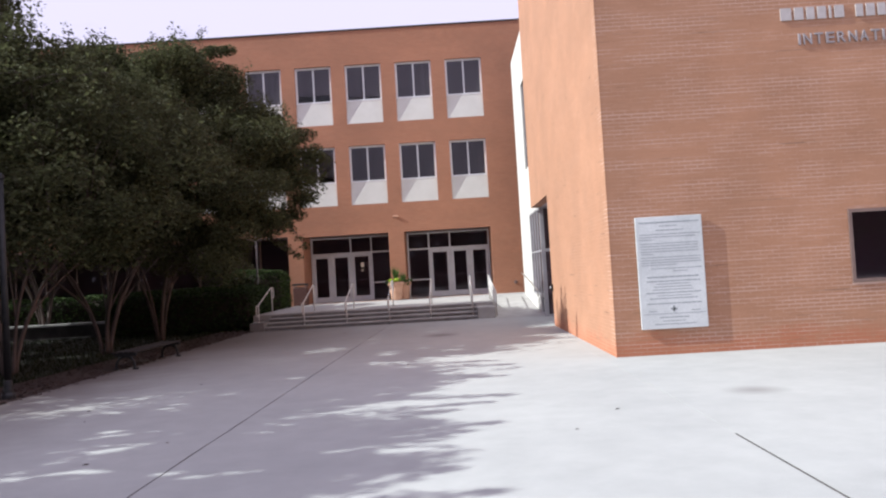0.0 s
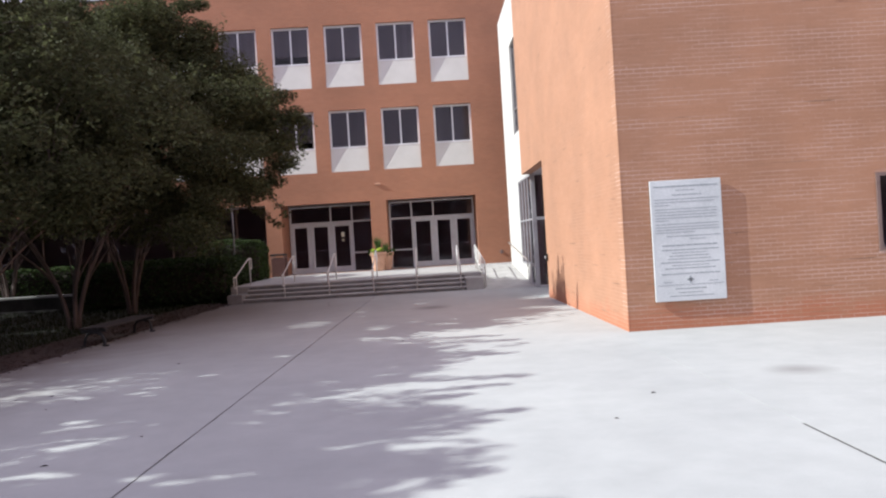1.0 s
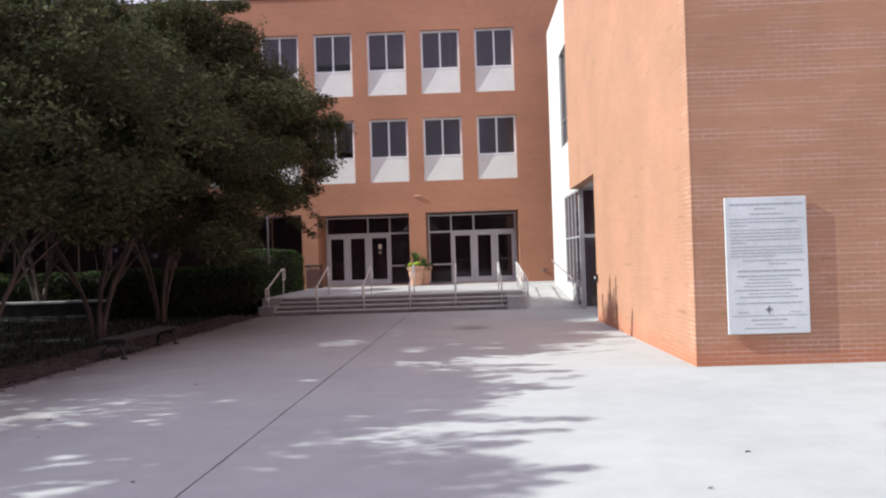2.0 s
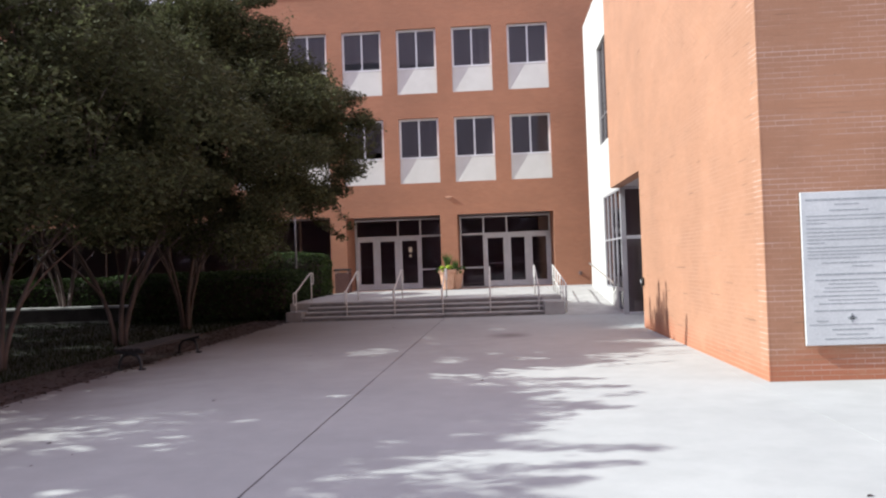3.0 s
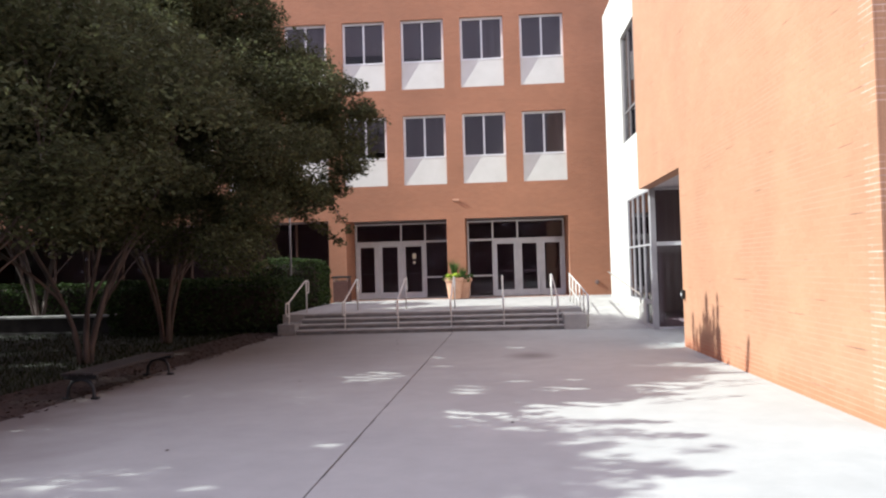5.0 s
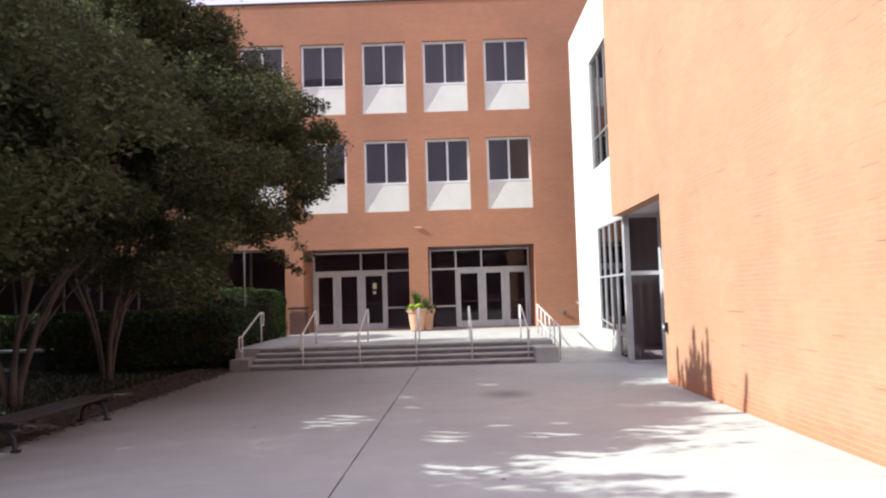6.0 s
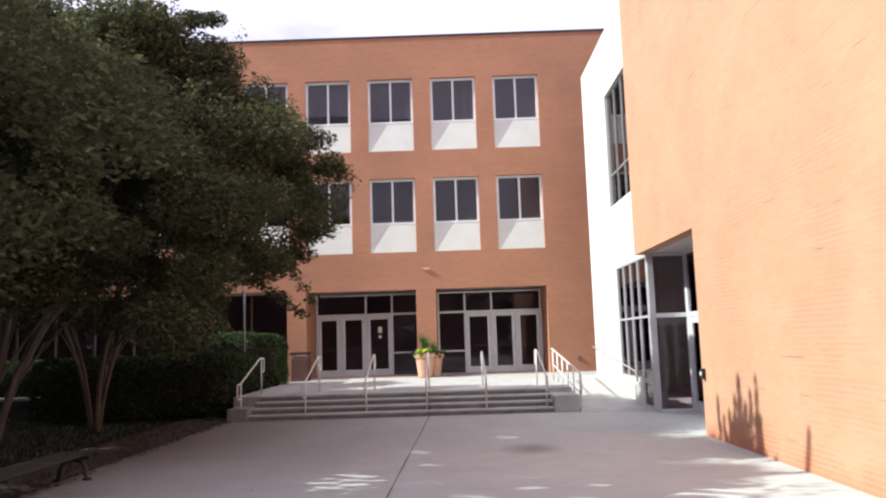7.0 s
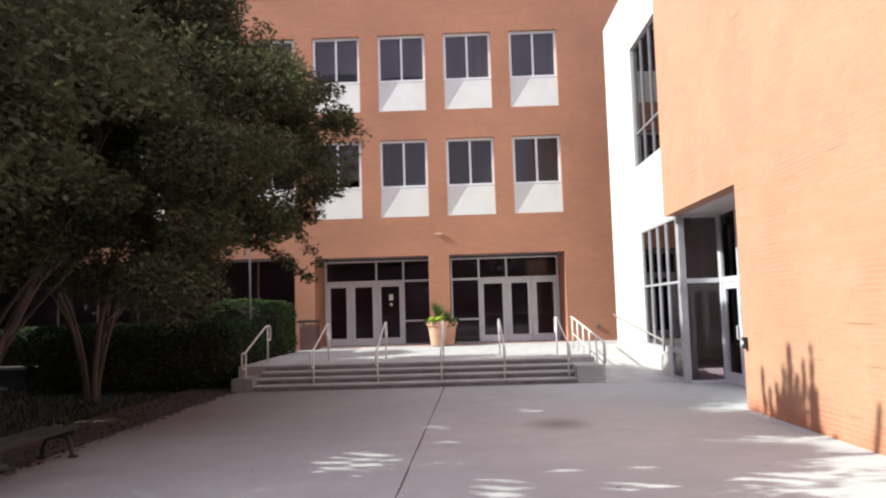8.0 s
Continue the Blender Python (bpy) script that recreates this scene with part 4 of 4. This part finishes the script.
TREE_C = crape_tree(37, 8.8, 4.7, 5, 150, 270, 0.18)
TREE_C.matrix_basis = pose(-14.0, 10.2, 0, 0, 0, 60)
# unseen tall tree, added only for the shade it throws towards the block
TREE_E = crape_tree(61, 12.9, 4.9, 5, 135, 180, 0.18)
TREE_E.matrix_basis = pose(-16.0, 16.75, 0, 0, 0, 30)
for x, y, turn, s, tall, src in ((-16.0, 25.6, 175, 1.0, 0.92, TREE_C), (-16.5, 20.0, 10, 1.0, 0.98, TREE_C),
                                 (-14.0, 5.0, 200, 1.0, 0.98, TREE_C), (-13.8, 0.0, 310, 1.0, 1.0, TREE_C), (-14.0, -5.0, 90, 1.0, 1.0, TREE_C),
                                 (-22.5, 23.0, 75, 1.1, 1.1, TREE_C), (-23.0, 14.0, 290, 1.1, 1.1, TREE_C), (-19.0, 6.0, 160, 1.0, 1.0, TREE_C), (-22.5, 30.0, 10, 0.9, 0.9, TREE_C), (-15.8, 29.3, 215, 0.95, 0.95, TREE_C)):
    c = copy_thing(src, pose(x, y, 0, 0, 0, turn))
    c.scale = (s, s, tall)


def bough(tree, base, tip, thick, tuft, per, rng):
    """A leafy branch that reaches out of a tree's crown, in world coordinates."""
    shift = Vector(tree.matrix_basis.translation)
    base, tip = Vector(base) - shift, Vector(tip) - shift
    turn = Matrix.Rotation(-tree.matrix_basis.to_euler().z, 3, "Z")
    base, tip = turn @ base, turn @ tip
    run = [base.lerp(tip, f) + Vector((0, 0, 0.25 * (tip - base).length * f * (1 - f))) for f in (0, 0.25, 0.5, 0.75, 1.0)]
    stem = part("bough", tube(bmesh.new(), run, thick, 6, 0.006), BARK, tree, "", True)
    verts, faces = [], []
    for k in range(per):
        f = (k + 1) / per
        p = base.lerp(tip, f) + Vector((0, 0, 0.25 * (tip - base).length * f * (1 - f)))
        w = tuft * (1.15 - 0.8 * f)
        leaves(verts, faces, p + Vector([rng.uniform(-w, w) * 0.5 for _ in "xyz"]), (w, w, w), 34, 0.10, rng, 1.0)
    child("foliage", from_lists("foliage", verts, faces, LEAF), stem)


def thin_crowns(trees, gaps):
    """Opens gaps in the crowns along the sun's rays, so that flecks of sun (x, y, half width, half depth) lie on the paving."""
    slope = np.array((SUN.x / SUN.z, SUN.y / SUN.z))
    for tree in trees:
        crown = next(o for o in tree.children if o.name.startswith("crown"))
        flat = np.empty(len(crown.data.vertices) * 3, "f")
        crown.data.vertices.foreach_get("co", flat)
        local = flat.reshape(-1, 4, 3)
        m = np.array(tree.matrix_basis)
        at = local.mean(1) @ m[:3, :3].T + m[:3, 3]
        fall = at[:, :2] - slope * at[:, 2:]
        cut = np.zeros(len(at), bool)
        ripple = 0.30 * np.sin(9.0 * fall[:, 1] + 2.0 * np.sin(5.0 * fall[:, 0])) + 0.25 * np.sin(11.0 * fall[:, 0] + 3.0 * fall[:, 1])
        # narrow streaks of leaf stay across each gap
        comb = np.sin(21.0 * fall[:, 1] + 2.5 * np.sin(4.3 * fall[:, 0]) + 1.0 * fall[:, 0]) + 0.8 * np.sin(9.0 * fall[:, 0] + 6.0 * np.sin(3.1 * fall[:, 1]))
        for x, y, rx, ry in gaps:
            inside = ((fall[:, 0] - x) / rx) ** 2 + ((fall[:, 1] - y) / ry) ** 2 < 1.1 + ripple
            cut |= inside & ((comb > -0.15) | (rx > 1.0))
        # no crown reaches so high that it shades the foot of the block's side wall
        k = (at[:, 0] - 2.93) / SUN.x
        wall_y, wall_z = at[:, 1] - k * SUN.y, at[:, 2] - k * SUN.z
        cut |= (wall_y > 12.0) & (wall_y < 20.95) & (wall_z > 0.06)
        if not cut.any():
            continue
        kept = local[~cut].reshape(-1, 3)
        first = np.arange(0, len(kept), 4)
        tris = np.concatenate([np.stack((first, first + 1, first + 2), 1), np.stack((first, first + 2, first + 3), 1)])
        crown.data = from_lists("crown", kept.tolist(), tris.tolist(), LEAF)


FLECKS = [(-2.86, 17.4, 0.42, 0.75), (-2.05, 19.9, 0.24, 0.20), (-1.85, 18.55, 0.20, 0.22), (-0.48, 21.5, 0.24, 0.2), (-0.62, 16.6, 0.24, 0.14), (0.24, 16.6, 0.2, 0.13),
          (-1.3, 15.85, 0.36, 0.45), (0.0, 15.86, 0.4, 0.18), (-1.15, 14.05, 0.38, 0.25), (0.1, 14.4, 0.75, 0.42), (1.4, 16.0, 0.5, 0.28), (-0.5, 13.2, 0.35, 0.13)]
NEAR_FLECKS = [(-0.5, 10.25, 0.7, 0.07), (0.35, 10.65, 0.5, 0.2), (0.3, 12.1, 0.4, 0.22), (-2.6, 12.65, 0.18, 0.28), (-3.23, 11.08, 0.16, 0.14), (-3.7, 10.14, 0.24, 0.32), (-4.6, 9.95, 0.25, 0.22),
               (-3.78, 8.36, 0.42, 0.3), (-3.55, 7.6, 0.55, 0.2), (-3.49, 6.58, 0.65, 0.2), (-1.96, 6.29, 0.65, 0.22), (-0.3, 6.85, 0.7, 0.18), (-1.58, 9.9, 0.18, 0.17)]
# the hedge top and the low wall stand in the sun too
OPEN = [(-5.3, 32.8, 1.7, 1.0), (-15.6, 29.15, 2.6, 0.35)]
GROVE = [o for o in scene.objects if o.parent is None and o.name.startswith("tree")]
thin_crowns(GROVE, FLECKS + NEAR_FLECKS + OPEN)

rng = random.Random(15)
NEIGHBOUR = next(o for o in GROVE if abs(o.matrix_basis.translation.x + 14.0) < 0.1 and abs(o.matrix_basis.translation.y - 5.0) < 0.1)
# branch ends that throw long fingers of shade: where the tip's shadow lies, and the tip's height
for tree, gx, gy, z in ((TREE_D, 1.0, 12.8, 5.6), (TREE_D, 0.9, 11.45, 5.8), (TREE_D, 0.75, 13.5, 5.5), (TREE_D, 1.3, 15.2, 5.9), (TREE_D, 2.0, 16.4, 6.2),
                        (TREE_C, 0.85, 9.55, 6.4), (TREE_C, 0.4, 9.1, 6.3), (TREE_C, 0.0, 8.7, 6.3), (NEIGHBOUR, 0.7, 7.85, 6.5), (NEIGHBOUR, 0.3, 7.5, 6.4), (NEIGHBOUR, 0.55, 5.3, 6.5), (NEIGHBOUR, 0.3, 6.0, 6.4),
                        (TREE_D, -6.9, 16.4, 4.2), (TREE_D, -6.2, 16.8, 4.4), (TREE_D, -4.6, 11.8, 5.0)):
    tip = Vector((gx + z * SUN.x / SUN.z, gy + z * SUN.y / SUN.z, z))
    bough(tree, tip + Vector((-1.9, rng.uniform(-0.25, 0.25), -0.35)), tip, 0.022, 0.22, 9, rng)
# low branches added between two crowns to block sun from these paving spots
for gx, gy, z in ((-7.2, 12.0, 4.2), (-6.6, 11.7, 4.4), (-6.8, 12.3, 4.6), (-6.0, 12.1, 4.7), (-7.0, 11.4, 4.3), (-5.4, 11.9, 4.9), (-4.9, 11.6, 5.0), (-6.7, 16.3, 4.3), (-7.0, 16.8, 4.5), (-6.2, 16.2, 4.6),
                  (-4.2, 11.8, 5.0), (-4.5, 11.5, 5.0), (-3.9, 12.0, 5.1), (-6.6, 15.8, 4.4), (-6.5, 16.6, 4.4), (-5.8, 16.3, 4.7), (-7.0, 15.8, 4.3), (-8.8, 12.2, 4.1),
                  (-5.2, 16.2, 4.7), (-4.6, 16.3, 4.9), (-5.5, 16.0, 4.6), (-4.1, 16.4, 5.0), (-3.6, 11.9, 5.1), (-3.3, 11.7, 5.2), (-5.6, 12.4, 4.8), (-5.0, 12.3, 4.9), (-4.8, 16.0, 4.8), (-4.1, 15.9, 5.0)):
    tip = Vector((gx + z * SUN.x / SUN.z, gy + z * SUN.y / SUN.z, z))
    bough(TREE_D, tip + Vector((-0.9, 0.9, -0.5)), tip, 0.024, 0.42, 12, rng)
# tall whippy shoots over the crown, whose shadows stand on the block's side wall: place along it and height
for wy, wz, tuft in ((20.25, 0.66, 0.09), (20.0, 0.36, 0.10), (19.72, 0.46, 0.12), (19.45, 0.62, 0.20), (19.24, 1.05, 0.17), (19.05, 0.62, 0.19), (18.83, 0.82, 0.11), (18.56, 1.04, 0.10), (18.66, 0.50, 0.16), (18.48, 0.5, 0.10), (17.0, 0.5, 0.10), (19.6, 0.30, 0.19), (19.3, 0.40, 0.20), (19.0, 0.34, 0.16)):
    k = (-10.3 - 2.93) / SUN.x
    top = Vector((-10.3, wy + k * SUN.y, wz + k * SUN.z))
    bough(TREE_D, top + Vector((rng.uniform(-0.3, 0.1), 0.10 + 0.2 * (19.0 - wy), 6.9 - top.z)), top, 0.014, tuft, 20, rng)


def leafy_box(name, x0, x1, y0, y1, z0, z1, count, size, material, label, category, core):
    """A clipped hedge or shrub mass: leaves over a dark twiggy core."""
    rng = random.Random(int(100 * (x0 + y0)))
    t = thing(name, label, category, at=((x0 + x1) / 2, (y0 + y1) / 2, z0))
    w, d, h = x1 - x0, y1 - y0, z1 - z0
    verts, faces = [], []
    for _ in range(count):
        face = rng.choices((0, 1, 2, 3, 4), (w * d * 1.3, d * h, d * h, w * h, w * h * 0.4))[0]
        p = [rng.uniform(-w / 2, w / 2), rng.uniform(-d / 2, d / 2), rng.uniform(0, h)]
        if face == 0:
            p[2] = h + rng.gauss(0, 0.03)
        elif face < 3:
            p[0] = (-1 if face == 1 else 1) * w / 2 + rng.gauss(0, 0.03)
        else:
            p[1] = (-1 if face == 3 else 1) * d / 2 + rng.gauss(0, 0.03)
        # clipped to a rounded shoulder
        inset = 0.0
        r = min(0.45, 0.4 * h, 0.4 * d)
        if face == 0:
            over = max(0.0, abs(p[1]) - (d / 2 - r), abs(p[0]) - (w / 2 - r))
            p[2] -= r - math.sqrt(max(0.0, r * r - min(over, r) ** 2))
        else:
            over = max(0.0, p[2] - (h - r))
            inset = r - math.sqrt(max(0.0, r * r - min(over, r) ** 2))
            k = 0 if face < 3 else 1
            p[k] -= math.copysign(inset, p[k])
        wob = 0.10 * noise.noise(Vector((p[0] * 1.3 + x0, p[1] * 1.3, p[2] * 1.3)))
        n = Vector((p[0] / w, p[1] / d, p[2] / h)).normalized()
        leaves(verts, faces, Vector(p) + n * wob, (0.02, 0.02, 0.02), 1, size, rng, 1.1)
    child("foliage", from_lists("foliage", verts, faces, material), t)
    bm = boxed(-w / 2 + 0.12, w / 2 - 0.12, -d / 2 + 0.12, d / 2 - 0.12, 0, h - 0.12, bevel=min(0.4, 0.35 * h, 0.35 * d))
    part("twig_core", bm, core, t)
    return t


leafy_box("hedge", -9.4, -7.0, 31.4, 33.2, 0.0, 2.16, 9000, 0.10, HEDGE, "clipped green hedge with a sunlit top", "hedge", SOIL)
leafy_box("shrub", -12.4, -7.15, 27.2, 30.4, 0.0, 1.55, 12000, 0.13, SHRUB, "dark shaded shrub mass beside the steps", "shrub", SOIL)
leafy_box("hedge", -24.0, -14.0, 33.6, 34.8, 0.0, 1.5, 8000, 0.14, HEDGE, "long clipped hedge along the building", "hedge", SOIL)


def planter(at, scale, bright):
    t = thing("planter", "tapered terracotta pot with lime and dark spiky plants" if bright else "tapered terracotta pot with dark trailing plants", "planter", "terrace planters", at)
    prof = [(0.22, 0.0), (0.235, 0.02), (0.31, 0.60), (0.315, 0.66), (0.365, 0.67), (0.37, 0.78), (0.355, 0.80), (0.325, 0.79), (0.315, 0.70)]
    pot = part("pot", turned([(r * scale, z * scale) for r, z in prof[:4]]), TERRACOTTA, t)
    part("rim", turned([(r * scale, z * scale) for r, z in [(0.312, 0.655)] + prof[4:]]), TERRACOTTA, pot)
    part("soil", turned([(0.31 * scale, 0.70 * scale), (0.30 * scale, 0.73 * scale)]), SOIL, t)
    rng = random.Random(7 if bright else 9)
    verts, faces = [], []
    for k in range(13 if bright else 26):
        a = rng.uniform(0, math.tau)
        r = rng.uniform(0.02, 0.24 if bright else 0.5) * scale
        leaves(verts, faces, (r * math.cos(a) - (0.02 if bright else 0), r * math.sin(a) - (0.16 if bright else 0), (0.88 - 0.6 * max(0, r - 0.3)) * scale + rng.uniform(-0.12, 0.06)), (0.06, 0.06, 0.05), 14, 0.11, rng, 0.8)
    child("foliage", from_lists("foliage", verts, faces, LIME if bright else SPIKE), t, "low trailing leaves")
    verts, faces = [], []
    for k in range(90 if bright else 40):
        a, lean, ln = rng.uniform(0, math.tau), rng.uniform(0.02, 0.22 if bright else 0.32), rng.uniform(0.40, 0.80 if bright else 0.55)
        i = len(verts)
        base = Vector((0.06 * math.cos(a), 0.06 * math.sin(a), 0.74 * scale))
        out, side = Vector((math.cos(a), math.sin(a), 0)), Vector((-math.sin(a), math.cos(a), 0))
        for f, w in ((0, 0.016), (0.5, 0.02)):
            p = base + out * lean * ln * f * f * 1.6 + Vector((0, 0, ln * f))
            verts += [tuple(p - side * w), tuple(p + side * w)]
        verts.append(tuple(base + out * lean * ln * 1.6 + Vector((0, 0, ln))))
        faces += [(i, i + 1, i + 3, i + 2), (i + 2, i + 3, i + 4)]
    if bright:
        # dull trailing stems hang over the rim
        trail, tf = [], []
        for k in range(22):
            a, r = rng.uniform(0, math.tau), rng.uniform(0.30, 0.48) * scale
            leaves(trail, tf, (r * math.cos(a), r * math.sin(a), (0.86 - 0.9 * max(0, r - 0.34)) * scale), (0.05, 0.05, 0.07), 9, 0.09, rng, 0.9)
        child("trailing_stems", from_lists("trailing_stems", trail, tf, SHRUB), t, "thin dull green trailing stems")["kind"] = "stuff"
    child("spikes", from_lists("spikes", verts, faces, SPIKE), t, "upright dark green blades")
    return t


planter((-2.42, 34.25, TOP), 1.02, True)
planter((-2.12, 34.72, TOP), 0.98, False)

t = thing("litter_bin", "square brown aggregate litter bin with a metal hood", "litter bin", at=(-6.78, 34.40, TOP - 0.003))
part("body", boxed(-0.30, 0.30, -0.30, 0.30, 0.0, 0.80, bevel=0.02), BIN, t)
part("hood", boxed(-0.31, 0.31, -0.31, 0.31, 0.92, 1.0, bevel=0.03), DARK_METAL, t, "dark metal hood")
for x in (-0.26, 0.26):
    for y in (-0.26, 0.26):
        part("hood_post", boxed(x - 0.03, x + 0.03, y - 0.03, y + 0.03, 0.80, 0.92), BRONZE, t)
part("liner_rim", boxed(-0.22, 0.22, -0.22, 0.22, 0.80, 0.83), DARK_METAL, t)

# ---- bench, lamp posts ----
t = thing("bench", "low backless bench with dark wooden slats on black arched iron legs", "bench", at=(-6.76, 16.88, 0.0))
for y in (-1.25, 1.25):
    bm = bmesh.new()
    tube(bm, [(-0.22, y, 0.0), (-0.195, y, 0.03), (-0.18, y, 0.16), (-0.13, y, 0.25), (0.0, y, 0.285), (0.13, y, 0.25), (0.18, y, 0.16), (0.195, y, 0.03), (0.22, y, 0.0)], 0.028, 10)
    leg = part("leg", bm, DARK_METAL, t, "arched black iron leg", True)
    for x in (-0.21, 0.21):
        part("foot", boxed(x - 0.055, x + 0.055, y - 0.04, y + 0.04, 0.0, 0.035, bevel=0.012), DARK_METAL, leg)
    part("crossbar", boxed(-0.24, 0.24, y - 0.025, y + 0.025, 0.285, 0.345, bevel=0.006), DARK_METAL, t)
for k in range(4):
    x = -0.24 + 0.125 * k
    part("slat", boxed(x, x + 0.105, -1.36, 1.36, 0.345, 0.385, bevel=0.008), WOOD, t)


def lamp_post(x, y, h, z=0.0, r=0.058, metal=DARK_METAL, label="slender dark metal post standing in the mulch"):
    t = thing("lamp_post", label, "post", "slender posts", (x, y, z))
    part("base", turned([(0.11, -0.06), (0.11, 0.06), (0.08, 0.10), (r * 1.1, 0.30)], 18), metal, t)
    part("shaft", tube(bmesh.new(), [(0, 0, 0.30), (0, 0, h)], r, 14, r * 0.86), metal, t, smooth=True)
    part("finial", turned([(r * 0.86, h), (r * 1.2, h + 0.02), (r, h + 0.08), (0.01, h + 0.12)], 14), metal, t)


lamp_post(-7.17, 12.1, 3.6)
lamp_post(-7.75, 30.6, 4.6, 0.0, 0.035, DULL_FRAME, "thin grey painted steel post among the shrubs")

# grass over the lawn, and fallen bits on the paving
rng = random.Random(77)
verts, faces = [], []
for _ in range(26000):
    x, y = -8.3 - 13.0 * rng.random() ** 1.4, rng.uniform(8.0, 31.5)
    a, h, w = rng.uniform(0, math.tau), rng.uniform(0.05, 0.12), 0.012
    i = len(verts)
    verts += [(x - w * math.cos(a), y - w * math.sin(a), -0.05), (x + w * math.cos(a), y + w * math.sin(a), -0.05), (x + rng.uniform(-0.04, 0.04), y + rng.uniform(-0.04, 0.04), -0.05 + h)]
    faces.append((i, i + 1, i + 2))
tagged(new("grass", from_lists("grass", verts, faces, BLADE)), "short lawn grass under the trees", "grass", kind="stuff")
verts, faces = [], []
for _ in range(2600):
    x, y = -6.75 - 1.5 * rng.random(), rng.uniform(8.0, 27.0)
    leaves(verts, faces, (x, y, 0.012), (0, 0, 0.006), 1, rng.uniform(0.04, 0.09), rng, 0.3)
tagged(new("mulch_chips", from_lists("mulch_chips", verts, faces, MULCH)), "loose brown bark chips on the bed", "mulch", kind="stuff")
verts, faces = [], []
for _ in range(26):
    leaves(verts, faces, (rng.uniform(-6.5, 2.6), rng.uniform(4.0, 25.5), 0.008), (0, 0, 0.001), 1, rng.uniform(0.03, 0.06), rng, 0.15)
tagged(new("fallen_leaves", from_lists("fallen_leaves", verts, faces, MULCH)), "a few dry leaves scattered on the concrete", "leaves", kind="stuff")

# greenery closing the place behind and beyond
verts, faces = [], []
for _ in range(16000):
    a = rng.uniform(0, math.tau)
    r = rng.uniform(62, 74)
    h = 11.0 + 4.0 * noise.noise(Vector((6 * math.cos(a), 6 * math.sin(a), 0)))
    leaves(verts, faces, (r * math.cos(a), 10 + r * math.sin(a), h * rng.random()), (0.5, 0.5, 0.5), 1, 2.6, rng, 1.2)
tagged(new("backdrop_trees", from_lists("backdrop_trees", verts, faces, FAR)), "far belt of dark trees round the grounds", "trees", kind="stuff")


# ---- brick pieces of the block's two near walls ----
COURSE, MODULE, LONG, HIGH, PROUD = 0.0675, 0.215, 0.2105, 0.0575, 0.0007


def brick_box(u0, u1, z0, z1, axis, at, jit):
    """Eight corners of one brick that stands proud of the wall face."""
    d0, d1 = at - PROUD - jit, at + 0.02
    e = 0.002
    out = []
    for d, s in ((d0, e), (d1, 0)):
        for u, z in ((u0 + s, z0 + s), (u1 - s, z0 + s), (u1 - s, z1 - s), (u0 + s, z1 - s)):
            out.append((d, u, z) if axis == "x" else (u, d, z))
    return out


BRICK_FACES = [(0, 1, 2, 3), (0, 4, 5, 1), (1, 5, 6, 2), (2, 6, 7, 3), (3, 7, 4, 0)]


def lay_bricks(wall, axis, at, u0, u1, z1, holes, near, seed):
    """Running-bond bricks: those inside the near patch are single parts, the rest one mesh."""
    rng = random.Random(seed)
    shared = []
    if near:
        for k in range(8):
            vs = brick_box(0, LONG, 0, HIGH, axis, 0.0, 0.00014 * k)
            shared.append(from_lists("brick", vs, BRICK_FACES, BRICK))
    verts, faces, single = [], [], 0
    for row in range(int(z1 / COURSE)):
        z = row * COURSE + 0.004
        u = u0 - (MODULE / 2 if row % 2 else 0)
        while u < u1 - 0.02:
            a, b = max(u, u0 + 0.001), min(u + LONG, u1 - 0.002)
            u += MODULE
            if b - a < 0.03:
                continue
            clear = [(a, b)]
            for h0, h1, g0, g1 in holes:
                if z + HIGH > g0 and z < g1:
                    cut = []
                    for p, q in clear:
                        if q <= h0 or p >= h1:
                            cut.append((p, q))
                        else:
                            if p < h0:
                                cut.append((p, h0 - 0.002))
                            if q > h1:
                                cut.append((h1 + 0.002, q))
                    clear = cut
            for p, q in clear:
                if q - p < 0.02:
                    continue
                jit = rng.uniform(0, 0.0006)
                if near and single < 300 and near[0] < p < near[1] and near[2] < z < near[3] and q - p > LONG - 0.003:
                    o = child("brick", shared[int(jit / 0.00014)], wall)
                    o.location = (at, p, z) if axis == "x" else (p, at, z)
                    single += 1
                    continue
                i = len(verts)
                verts += brick_box(p, q, z, z + HIGH, axis, at, jit)
                faces += [tuple(i + k for k in f) for f in BRICK_FACES]
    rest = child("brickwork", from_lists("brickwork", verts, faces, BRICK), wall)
    rest["kind"] = "stuff"


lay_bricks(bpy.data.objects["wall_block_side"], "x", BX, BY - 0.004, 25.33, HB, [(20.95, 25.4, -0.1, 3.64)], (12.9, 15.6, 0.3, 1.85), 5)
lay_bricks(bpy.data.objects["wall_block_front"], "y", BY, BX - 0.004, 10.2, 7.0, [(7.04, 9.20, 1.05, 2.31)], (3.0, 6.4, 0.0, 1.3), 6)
